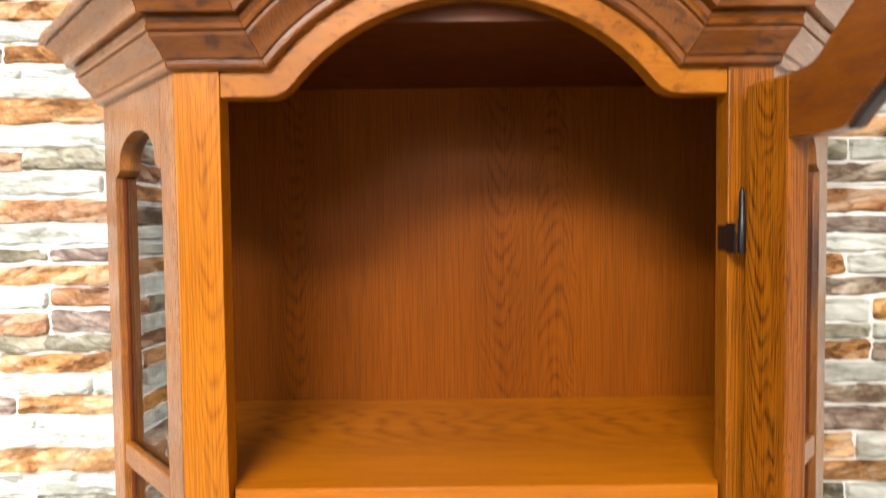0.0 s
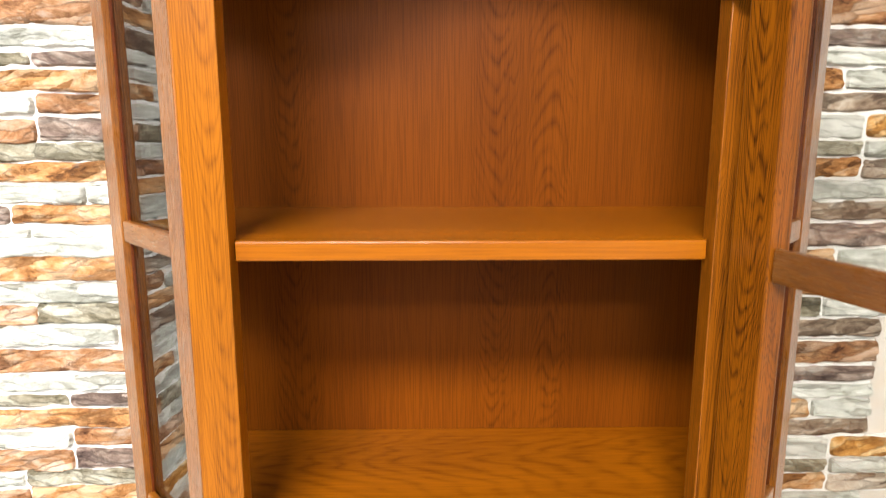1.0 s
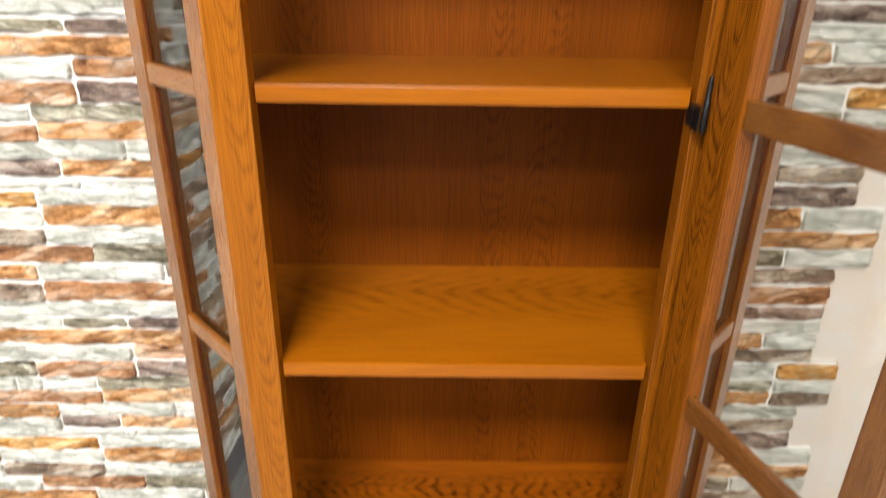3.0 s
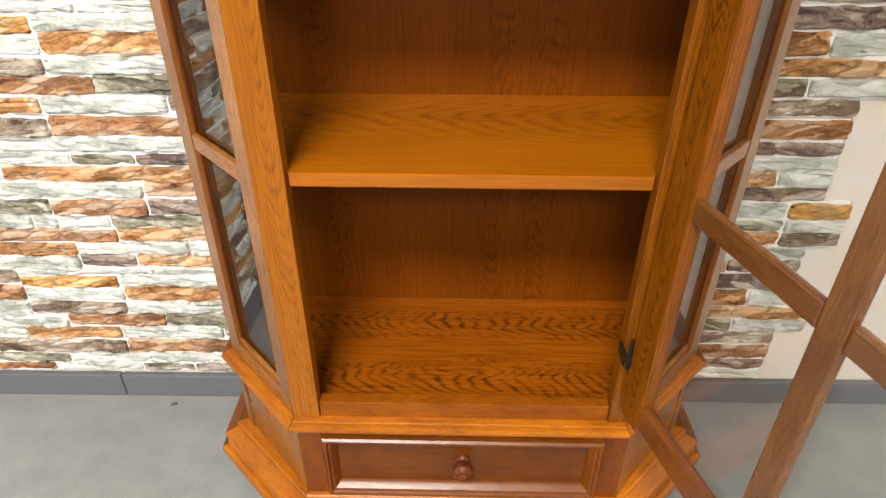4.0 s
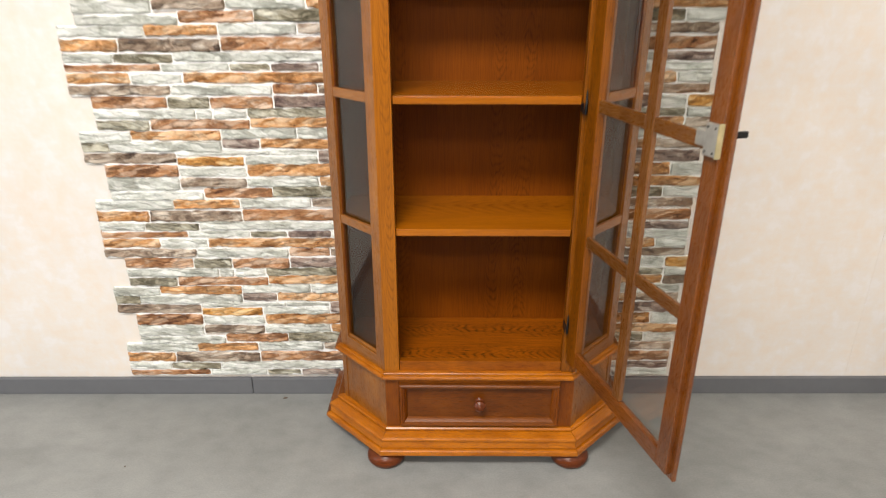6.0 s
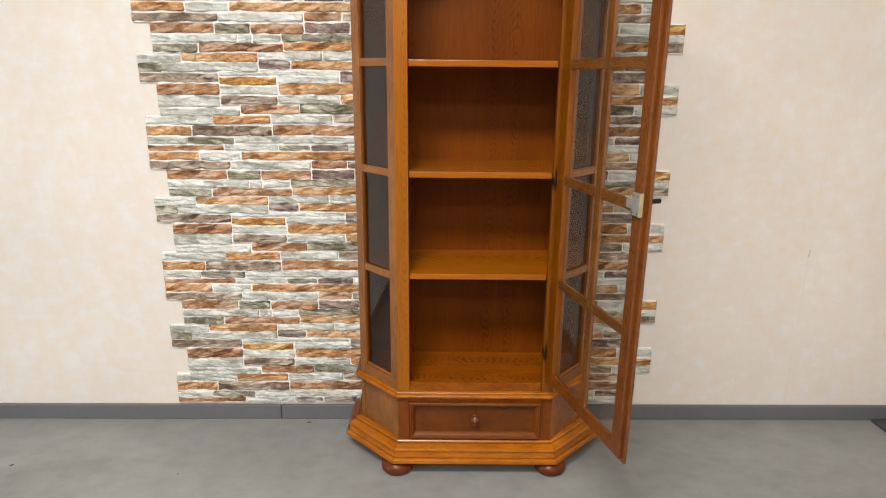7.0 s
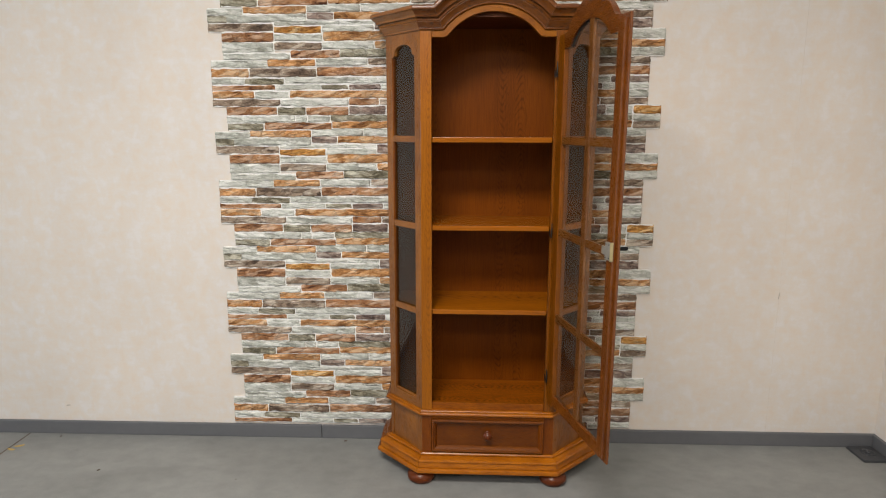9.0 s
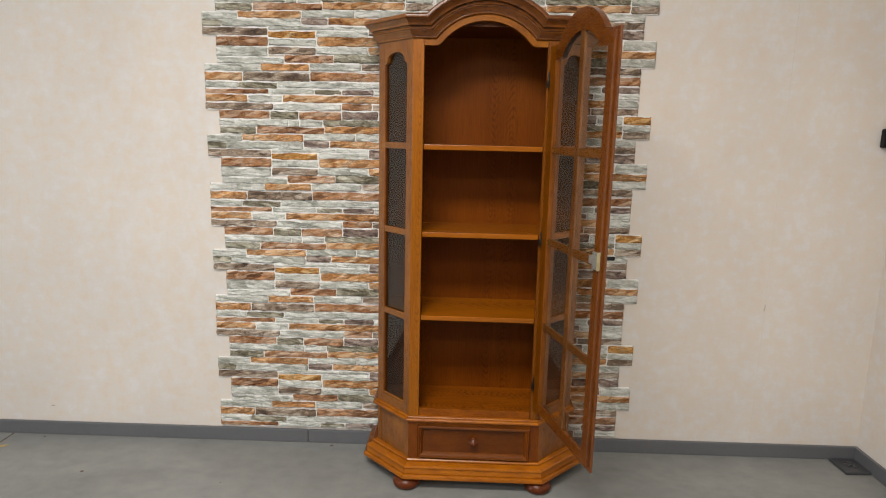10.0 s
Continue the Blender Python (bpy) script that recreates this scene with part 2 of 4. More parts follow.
oak_floor = veneer("oak_veneer_floor", 0, 1, (0.315, 0.0820, 0.0026), (0.046, 0.009573, 0.000738), ((0.245, -1.0), (0.090, -1.0)), 70.0, 26.0, 0.060, rough=0.34, spec=0.2, figure=0.60, pin=0.55, waver=0.085, jitter=6.5)
oak_panel = wood("oak_drawer_panel", 0, (0.150, 0.0400, 0.0028), (0.046, 0.0108, 0.0010), 420, 9, 12.0, 0.12, 0.85, figure=0.5)
oak_dark = wood("oak_dark_foot", 0, (0.1171, 0.02503, 0.00369), (0.03764, 0.007362, 0.000738), 150, 4)


def plain(name, color, rough=0.5, metal=0.0, noise_scale=40.0, amount=0.15, relief=0.0, spec=0.5):
    """Paint, plastic or metal with a slight unevenness at two scales."""
    m, tree, b = material(name, rough, spec, metal)
    v = coords(tree, (1, 1, 1))
    n1 = node(tree, "ShaderNodeTexNoise", Scale=noise_scale, Detail=4.0, Roughness=0.6)
    n2 = node(tree, "ShaderNodeTexNoise", Scale=noise_scale * 0.08, Detail=3.0, Roughness=0.5)
    for n in (n1, n2):
        tree.links.new(v, n.inputs["Vector"])
    both = math_node(tree, "MULTIPLY", math_node(tree, "ADD", n1.outputs[0], n2.outputs[0]), 0.5)
    lo = tuple(c * (1 - amount) for c in color)
    hi = tuple(c * (1 + amount) for c in color)
    tree.links.new(ramp(tree, both, [(0.32, lo), (0.68, hi)]), b.inputs["Base Color"])
    if relief:
        bump(tree, b, n1.outputs[0], 0.4, relief)
    return m


wallpaper, tree, b = material("beige_wallpaper", 0.85, 0.2)
fleck = node(tree, "ShaderNodeTexNoise", Scale=1.0, Detail=5.0, Roughness=0.62, Distortion=0.25)
tree.links.new(coords(tree, (21, 21, 15)), fleck.inputs["Vector"])
strokes = node(tree, "ShaderNodeTexNoise", Scale=1.0, Detail=4.0, Roughness=0.6)
tree.links.new(coords(tree, (16, 16, 34)), strokes.inputs["Vector"])
cloud = node(tree, "ShaderNodeTexNoise", Scale=2.2, Detail=3.0, Roughness=0.5)
grain = node(tree, "ShaderNodeTexNoise", Scale=160.0, Detail=3.0, Roughness=0.6)
for n in (cloud, grain):
    tree.links.new(coords(tree, (1.0, 1.0, 0.9)), n.inputs["Vector"])
blot = math_node(tree, "ADD", math_node(tree, "MULTIPLY", fleck.outputs[0], 0.6), math_node(tree, "MULTIPLY", strokes.outputs[0], 0.4))
paper = ramp(tree, blot, [(0.38, (0.742, 0.652, 0.566)), (0.46, (0.744, 0.672, 0.602)), (0.53, (0.742, 0.686, 0.634)), (0.62, (0.756, 0.716, 0.690))])
paper = mix(tree, 1.0, paper, ramp(tree, cloud.outputs[0], [(0.3, (0.96, 0.96, 0.96)), (0.7, (1.03, 1.03, 1.03))]), "MULTIPLY")
tree.links.new(paper, b.inputs["Base Color"])
bump(tree, b, math_node(tree, "ADD", blot, math_node(tree, "MULTIPLY", grain.outputs[0], 0.5)), 0.35, 0.0012)
# Grey of the added unseen walls, dark to cut bounced light and reflections.
rear_mat = plain("unseen_wall_grey", (0.30, 0.29, 0.275), 0.85, 0.0, 20.0, 0.06, 0.0, 0.2)
floor_mat, tree, b = material("grey_floor", 0.42, 0.25)
clouds = node(tree, "ShaderNodeTexNoise", Scale=1.6, Detail=4.0, Roughness=0.6, Distortion=0.6)
mottle = node(tree, "ShaderNodeTexNoise", Scale=11.0, Detail=5.0, Roughness=0.62)
speck = node(tree, "ShaderNodeTexNoise", Scale=170.0, Detail=3.0, Roughness=0.6)
for n in (clouds, mottle, speck):
    tree.links.new(coords(tree, (1.0, 1.35, 1.0)), n.inputs["Vector"])
vinyl = ramp(tree, mottle.outputs[0], [(0.33, (0.228, 0.231, 0.223)), (0.50, (0.250, 0.253, 0.244)), (0.66, (0.270, 0.272, 0.261))])
vinyl = mix(tree, 1.0, vinyl, ramp(tree, clouds.outputs[0], [(0.34, (0.91, 0.91, 0.905)), (0.62, (1.05, 1.05, 1.05))]), "MULTIPLY")
vinyl = mix(tree, 1.0, vinyl, ramp(tree, speck.outputs[0], [(0.36, (0.93, 0.93, 0.93)), (0.64, (1.05, 1.05, 1.05))]), "MULTIPLY")
tree.links.new(vinyl, b.inputs["Base Color"])
tree.links.new(ramp(tree, clouds.outputs[0], [(0.36, (0.50, 0.50, 0.50)), (0.62, (0.36, 0.36, 0.36))]), b.inputs["Roughness"])
skirt_mat = plain("grey_skirting", (0.130, 0.132, 0.140), 0.5, 0.0, 30.0, 0.06)
ceiling_mat = plain("white_ceiling", (0.78, 0.78, 0.76), 0.9, 0.0, 10.0, 0.03)
black_metal = plain("black_metal", (0.012, 0.012, 0.013), 0.4, 0.6, 60.0, 0.2)
brass = plain("yellow_brass", (0.50, 0.43, 0.24), 0.4, 0.7, 50.0, 0.2)
zinc = plain("zinc_plate", (0.42, 0.41, 0.37), 0.5, 0.7, 50.0, 0.2)
rubber = plain("dark_seal", (0.012, 0.011, 0.010), 0.4, 0.0, 60.0, 0.2)
grout_mat = plain("white_grout", (0.88, 0.87, 0.85), 0.9, 0.0, 60.0, 0.08, 0.001, 0.2)

def pane_glass(name, tint):
    """Thin glass: what lies behind shows through its tint, under a mirror gloss that grows towards grazing views."""
    m = bpy.data.materials.new(name)
    m.use_nodes = True
    gt = m.node_tree
    gt.nodes.remove(gt.nodes["Principled BSDF"])
    clear = node(gt, "ShaderNodeBsdfTransparent", Color=(*tint, 1))
    gloss = node(gt, "ShaderNodeBsdfGlossy", Color=(1, 1, 1, 1), Roughness=0.0)
    both = gt.nodes.new("ShaderNodeMixShader")
    facing = node(gt, "ShaderNodeLayerWeight", Blend=0.5).outputs["Facing"]
    gt.links.new(math_node(gt, "ADD", math_node(gt, "MULTIPLY", math_node(gt, "POWER", facing, 5.0), 0.9), 0.04), both.inputs[0])
    gt.links.new(clear.outputs[0], both.inputs[1])
    gt.links.new(gloss.outputs[0], both.inputs[2])
    gt.links.new(both.outputs[0], gt.nodes["Material Output"].inputs[0])
    return m


glass_mat = pane_glass("window_glass", (0.93, 0.94, 0.932))
smoked_glass = pane_glass("smoked_glass", (0.68, 0.70, 0.69))


def stone_mat(name, stops, crack=0.5, burn=0.5, tilt=14.0):
    """Split stone: broad cloudy tones, streaks along the bed and fine grit."""
    m, tree, b = material(name, 0.85, 0.2)
    v = coords(tree, (1, 1, 1.9), 9.0)
    n1 = node(tree, "ShaderNodeTexNoise", Scale=16.0, Detail=6.0, Roughness=0.68, Distortion=0.9)
    n2 = node(tree, "ShaderNodeTexNoise", Scale=90.0, Detail=4.0, Roughness=0.7)
    n3 = node(tree, "ShaderNodeTexNoise", Scale=5.0, Detail=2.0, Roughness=0.5)
    for n in (n1, n2, n3):
        tree.links.new(v, n.inputs["Vector"])
    f = math_node(tree, "ADD", math_node(tree, "MULTIPLY", n1.outputs[0], 0.60), math_node(tree, "ADD", math_node(tree, "MULTIPLY", n2.outputs[0], 0.18), math_node(tree, "MULTIPLY", n3.outputs[0], 0.22)))
    col = ramp(tree, f, [(0.5 + (p - 0.50) * 0.82, c) for p, c in stops])
    beds = node(tree, "ShaderNodeTexNoise", Scale=1.0, Detail=5.0, Roughness=0.6, Distortion=1.4)
    tree.links.new(coords(tree, (11, 11, 60), 23.0), beds.inputs["Vector"])
    streak = ramp(tree, beds.outputs[0], [(0.34, (1, 1, 1)), (0.425, (0, 0, 0))])
    chalk = ramp(tree, beds.outputs[0], [(0.60, (0, 0, 0)), (0.72, (0.55, 0.55, 0.55))])
    col = mix(tree, math_node(tree, "MULTIPLY", streak, 0.55), col, stops[0][1])
    col = mix(tree, chalk, col, (0.72, 0.70, 0.66))
    bent = tree.nodes.new("ShaderNodeVectorMath")
    bent.operation = "ADD"
    slant = tree.nodes.new("ShaderNodeVectorRotate")
    slant.rotation_type = "Y_AXIS"
    slant.inputs["Angle"].default_value = radians(tilt)
    tc = tree.nodes.new("ShaderNodeTexCoord")
    tree.links.new(tc.outputs["Object"], slant.inputs["Vector"])
    flat = node(tree, "ShaderNodeMapping", Scale=(13, 13, 64))
    tree.links.new(slant.outputs[0], flat.inputs[0])
    info = tree.nodes.new("ShaderNodeObjectInfo")
    apart = tree.nodes.new("ShaderNodeCombineXYZ")
    for k in range(3):
        tree.links.new(math_node(tree, "MULTIPLY", info.outputs["Random"], 31.0), apart.inputs[k])
    tree.links.new(apart.outputs[0], flat.inputs["Location"])
    tree.links.new(flat.outputs[0], bent.inputs[0])
    tree.links.new(n1.outputs["Color"], bent.inputs[1])
    chips = node(tree, "ShaderNodeTexVoronoi", Scale=1.0, Randomness=1.0)
    seams = node(tree, "ShaderNodeTexVoronoi", Scale=1.0, Randomness=1.0)
    seams.feature = "DISTANCE_TO_EDGE"
    for n in (chips, seams):
        tree.links.new(bent.outputs[0], n.inputs["Vector"])
    hue = tree.nodes.new("ShaderNodeSeparateColor")
    tree.links.new(chips.outputs["Color"], hue.inputs[0])
    flake = ramp(tree, math_node(tree, "ADD", math_node(tree, "MULTIPLY", hue.outputs[0], 0.32), math_node(tree, "SUBTRACT", f, 0.16)), [(0.5 + (p - 0.50) * 0.82, c) for p, c in stops])
    col = mix(tree, 0.52, col, flake)
    col = mix(tree, 1.0, col, ramp(tree, hue.outputs[2], [(0.0, (0.82, 0.81, 0.79)), (1.0, (1.13, 1.13, 1.13))]), "MULTIPLY")
    split = math_node(tree, "MULTIPLY", ramp(tree, seams.outputs["Distance"], [(0.0, (1, 1, 1)), (0.05, (0.7, 0.7, 0.7)), (0.11, (0, 0, 0))]), ramp(tree, n1.outputs[0], [(0.42, (0, 0, 0)), (0.56, (1, 1, 1))]))
    patch = node(tree, "ShaderNodeTexNoise", Scale=9.0, Detail=4.0, Roughness=0.6)
    tree.links.new(coords(tree, (1, 1, 2.2), 53.0), patch.inputs["Vector"])
    scorched = ramp(tree, patch.outputs[0], [(0.33, (1, 1, 1)), (0.45, (0, 0, 0))])
    col = mix(tree, math_node(tree, "MULTIPLY", scorched, burn), col, stops[0][1])
    col = mix(tree, math_node(tree, "MULTIPLY", split, crack), col, tuple(c * 0.6 for c in stops[0][1]))
    tree.links.new(col, b.inputs["Base Color"])
    relief = math_node(tree, "ADD", math_node(tree, "SUBTRACT", math_node(tree, "SUBTRACT", f, math_node(tree, "MULTIPLY", split, 0.25)), math_node(tree, "MULTIPLY", streak, 0.30)), math_node(tree, "MULTIPLY", math_node(tree, "SUBTRACT", hue.outputs[1], chips.outputs["Distance"]), 0.42))
    bump(tree, b, relief, 0.8, 0.005)
    return m


STONES = [
    stone_mat("stone_grey", [(0.34, (0.24, 0.24, 0.20)), (0.42, (0.48, 0.49, 0.44)), (0.51, (0.63, 0.64, 0.59)), (0.62, (0.80, 0.80, 0.76))], 0.24, 0.1, -11),
    stone_mat("stone_orange", [(0.34, (0.075, 0.030, 0.012)), (0.42, (0.44, 0.195, 0.065)), (0.51, (0.64, 0.345, 0.150)), (0.63, (0.78, 0.57, 0.38))], 0.5, 0.24, 16),
    stone_mat("stone_rust", [(0.34, (0.055, 0.022, 0.014)), (0.42, (0.32, 0.140, 0.060)), (0.52, (0.50, 0.265, 0.130)), (0.64, (0.66, 0.49, 0.37))], 0.5, 0.26, 13),
    stone_mat("stone_dark", [(0.34, (0.040, 0.026, 0.024)), (0.43, (0.20, 0.138, 0.118)), (0.53, (0.385, 0.288, 0.236)), (0.65, (0.58, 0.51, 0.46))], 0.5, 0.2, -9),
    stone_mat("stone_brown", [(0.34, (0.055, 0.036, 0.028)), (0.43, (0.24, 0.168, 0.118)), (0.54, (0.44, 0.345, 0.262)), (0.66, (0.70, 0.62, 0.53))], 0.5, 0.2, 12),
    stone_mat("stone_khaki", [(0.34, (0.050, 0.044, 0.026)), (0.43, (0.21, 0.184, 0.125)), (0.54, (0.40, 0.367, 0.280)), (0.66, (0.62, 0.60, 0.50))], 0.45, 0.2, -14),
    stone_mat("stone_ochre", [(0.34, (0.08, 0.030, 0.010)), (0.43, (0.46, 0.205, 0.048)), (0.54, (0.70, 0.37, 0.110)), (0.66, (0.80, 0.60, 0.35))], 0.5, 0.24, 15),
]


# ---- mesh helpers ----
def part(name, bm, mat, parent=None, label=""):
    me = bpy.data.meshes.new(name)
    bmesh.ops.recalc_face_normals(bm, faces=bm.faces)
    bm.to_mesh(me)
    bm.free()
    for m in (mat if isinstance(mat, (list, tuple)) else [mat]):
        me.materials.append(m)
    ob = new(name, me)
    if parent:
        ob.parent = parent
    return tagged(ob, label)


def smooth(ob, angle=40.0):
    ob.data.shade_smooth()
    ob.data.set_sharp_from_angle(angle=radians(angle))
    return ob


def box(lo, hi, bevel=0.0, m=None, bm=None):
    out = bm or bmesh.new()
    mid = [(a + b) / 2 for a, b in zip(lo, hi)]
    size = [abs(b - a) for a, b in zip(lo, hi)]
    made = bmesh.ops.create_cube(out, size=1.0, matrix=Matrix.LocRotScale(mid, None, size))
    verts = made["verts"]
    if bevel:
        edges = list({e for v in verts for e in v.link_edges})
        res = bmesh.ops.bevel(out, geom=edges, offset=min(bevel, min(size) * 0.45), segments=2, affect="EDGES", profile=0.6)
        verts = list(set(res["verts"]) | {v for v in verts if v.is_valid})
    if m:
        bmesh.ops.transform(out, matrix=m, verts=verts)
    return out


def prism(outline, y0, y1, m=None, bevel=0.0):
    """A plate: an outline of (x, z) given depth from y0 to y1."""
    bm = bmesh.new()
    front = [bm.verts.new((x, y0, z)) for x, z in outline]
    back = [bm.verts.new((x, y1, z)) for x, z in outline]
    n = len(outline)
    f1 = bm.faces.new(front)
    f2 = bm.faces.new(back[::-1])
    for i in range(n):
        bm.faces.new((front[i], back[i], back[(i + 1) % n], front[(i + 1) % n]))
    if bevel:
        edges = list(f1.edges) + list(f2.edges)
        bmesh.ops.bevel(bm, geom=edges, offset=bevel, segments=2, affect="EDGES", profile=0.6)
    if m:
        bmesh.ops.transform(bm, matrix=m, verts=bm.verts)
    return bm


def rows_mesh(rows, closed=False, caps=True):
    """A skin over rows of points of one length each; closed: each row is a ring."""
    bm = bmesh.new()
    vs = [[bm.verts.new(p) for p in row] for row in rows]
    n = len(rows[0])
    for a, b in zip(vs, vs[1:]):
        for i in range(n if closed else n - 1):
            j = (i + 1) % n
            bm.faces.new((a[i], a[j], b[j], b[i]))
    if caps and closed:
        bm.faces.new(vs[0][::-1])
        bm.faces.new(vs[-1])
    return bm


def lathe(profile, steps=28, m=None):
    """A turned piece: (radius, height) round the z axis."""
    rows = [[(r * math.cos(2 * math.pi * i / steps), r * math.sin(2 * math.pi * i / steps), z) for i in range(steps)] for r, z in profile]
    bm = rows_mesh(rows, closed=True)
    if m:
        bmesh.ops.transform(bm, matrix=m, verts=bm.verts)
    return bm


# ---- room ----
WALL, LEFT, RIGHT, REAR, HEIGHT = 0.97, -6.0, 1.885, -8.0, 3.2
tagged(part("floor", box((LEFT - 0.2, REAR - 0.2, -0.12), (RIGHT + 0.2, WALL + 0.2, 0.0)), floor_mat), "smooth grey floor covering with faint mottling", "floor", kind="structure")
tagged(part("ceiling", box((LEFT - 0.2, REAR - 0.2, HEIGHT), (RIGHT + 0.2, WALL + 0.2, HEIGHT + 0.12)), ceiling_mat), "plain white ceiling", "ceiling", kind="structure")
for wname, lo, hi in (
    ("wall_north", (LEFT, WALL, 0), (RIGHT, WALL + 0.15, HEIGHT)),
    ("wall_east", (RIGHT, REAR, 0), (RIGHT + 0.15, WALL + 0.15, HEIGHT)),
    ("wall_west", (LEFT - 0.15, REAR, 0), (LEFT, -3.6, HEIGHT)),
    ("wall_west_right", (LEFT - 0.15, -1.6, 0), (LEFT, WALL + 0.15, HEIGHT)),
    ("wall_west_low", (LEFT - 0.15, -3.6, 0), (LEFT, -1.6, 0.9)),
    ("wall_west_high", (LEFT - 0.15, -3.6, 2.4), (LEFT, -1.6, HEIGHT)),
    ("wall_south", (LEFT - 0.15, REAR - 0.15, 0), (RIGHT + 0.15, REAR, HEIGHT)),
):
    papered = wname in ("wall_north", "wall_east")
    tagged(part(wname, box(lo, hi), wallpaper if papered else rear_mat), "wall with pale beige mottled wallpaper" if papered else "plain unseen wall in a grey that dims reflections", "wall", kind="structure")


# Unseen window, added as an opening for the side light.
window = tagged(new("assumed_window"), "assumed white framed window in the unseen side wall", "window", kind="structure")
window.matrix_world = pose(LEFT - 0.10, -2.6, 0.9)
white_paint = plain("white_paint", (0.78, 0.78, 0.76), 0.4, 0.0, 20.0, 0.04)
for lo, hi in (((0, -1.0, 0), (0.06, -0.94, 1.5)), ((0, 0.94, 0), (0.06, 1.0, 1.5)), ((0, -0.94, 0), (0.06, 0.94, 0.06)), ((0, -0.94, 1.44), (0.06, 0.94, 1.5)), ((0.005, -0.03, 0.06), (0.055, 0.03, 1.44))):
    part("window_frame", box(lo, hi, 0.005), white_paint, window)
for y0 in (-0.94, 0.03):
    part("pane", box((0.02, y0, 0.06), (0.024, y0 + 0.91, 1.44)), glass_mat, window)


def skirting(x0, x1, y0, y1):
    ob = part("baseboard", box((x0, y0, 0.0), (x1, y1, 0.068), 0.004), skirt_mat)
    return tagged(ob, "grey plastic skirting board along the wall", "baseboard", kind="structure")


JOINT = -0.81
skirting(LEFT, JOINT - 0.001, WALL - 0.016, WALL)
skirting(JOINT + 0.001, RIGHT, WALL - 0.016, WALL)
skirting(RIGHT - 0.016, RIGHT, REAR, WALL - 0.017)

# ---- display cabinet ----
cab = new("display_cabinet")
cab.matrix_world = pose(0.001, 0.593, 0, 0, 0.2, -0.2)
tagged(cab, "tall honey-brown oak display cabinet with canted glazed sides, door open", "cabinet")

FX, SX, SY, BY = 0.282, 0.436, 0.165, 0.335  # front corner, side corner and back of the plan
OPEN, Z_OPEN, Z_LEDGE, Z_FLOOR = 0.239, 1.864, 0.332, 0.363
ARCH_R, ARCH_Z, ARCH_F, ARCH_FX = 0.219, -0.125, 0.0303, 0.195
CANT = math.atan2(SY, SX - FX)
SIDE = math.hypot(SX - FX, SY)


def plan(d, wide=0.0):
    """The plan's corners, pushed out by d; wide: the base is so much wider at the side corners."""
    t = math.tan(CANT / 2)
    u = math.tan((math.pi / 2 - CANT) / 2)
    return (FX + d * t, -d), (SX + d + wide, SY - d * u + wide * 0.1), (SX + d + wide, BY)


def run_between(a, b, gap=0.0007):
    """Two end rows of a moulding, each pulled back by a hair, so that the mitres show as fine dark lines."""
    d = (Vector(b[0]) - Vector(a[0])).normalized() * gap
    return [[tuple(Vector(p) + d) for p in a], [tuple(Vector(p) - d) for p in b]]


def band(profile, name, z=0.0, wide=0.0, cut=0.0):
    """A moulding round front, canted sides and short returns, mitred at the corners; one mesh a run. cut: the front run is so much shorter under the door."""
    for side in (-1, 1):
        a, b, c = [[(plan(d, wide)[k], h) for d, h in profile] for k in range(3)]
        if side > 0:
            a = [((x - cut, y), h) for (x, y), h in a]
        for p, q, mat in ((a, b, base_lit_cant[side]), (b, c, oak_y)):
            rows = run_between([(side * x, y, z + h) for (x, y), h in p], [(side * x, y, z + h) for (x, y), h in q])
            smooth(part(name, rows_mesh(rows, closed=True), mat, cab), 30)
    rows = run_between(*[[(k * plan(d)[0][0] - max(k, 0) * cut, plan(d)[0][1], z + h) for d, h in profile] for k in (-1, 1)])
    smooth(part(name, rows_mesh(rows, closed=True), base_lit_x, cab), 30)


PLINTH = [(-0.02, 0.0), (0.040, 0.0), (0.0445, 0.003), (0.0455, 0.009), (0.0435, 0.0155), (0.0385, 0.0190), (0.0370, 0.0192), (0.0300, 0.0194), (0.0300, 0.0216), (0.0334, 0.0222), (0.0312, 0.030), (0.0298, 0.038), (0.0296, 0.0404), (0.0252, 0.0408), (0.0252, 0.0426),
          (0.0330, 0.0430), (0.0338, 0.0455), (0.0322, 0.0497), (0.0285, 0.0522), (0.0240, 0.0535), (0.0130, 0.0575), (0.0080, 0.0598), (0.0040, 0.0602), (0.0040, 0.0624), (0.0092, 0.0634), (0.0088, 0.0680), (0.0055, 0.0712), (-0.02, 0.0725)]
band([(d * 1.03, h * 1.10) for d, h in PLINTH], "plinth_moulding", 0.056, 0.017)
LEDGE = [(-0.02, 0.0), (0.003, 0.0), (0.006, 0.003), (0.012, 0.0045), (0.0165, 0.008), (0.0175, 0.0135), (0.0150, 0.0185), (0.0105, 0.0203), (0.0055, 0.0205), (0.0055, 0.0222), (0.0090, 0.0228), (0.0070, 0.0260), (0.002, 0.027), (-0.02, 0.027)]
band(LEDGE, "ledge_moulding", Z_LEDGE - 0.027, 0.004, 0.014)


def plate_plan(name, z0, z1, d, mat):
    pts = [(s * x, y) for s, seq in ((-1, plan(d)[::-1]), (1, plan(d))) for x, y in seq]
    bm = bmesh.new()
    lo = [bm.verts.new((x, y, z0)) for x, y in pts]
    hi = [bm.verts.new((x, y, z1)) for x, y in pts]
    bm.faces.new(lo[::-1])
    bm.faces.new(hi)
    for i in range(len(pts)):
        j = (i + 1) % len(pts)
        bm.faces.new((lo[i], lo[j], hi[j], hi[i]))
    return part(name, bm, mat, cab)


plate_plan("base_board", 0.060, 0.075, 0.0, oak_x)
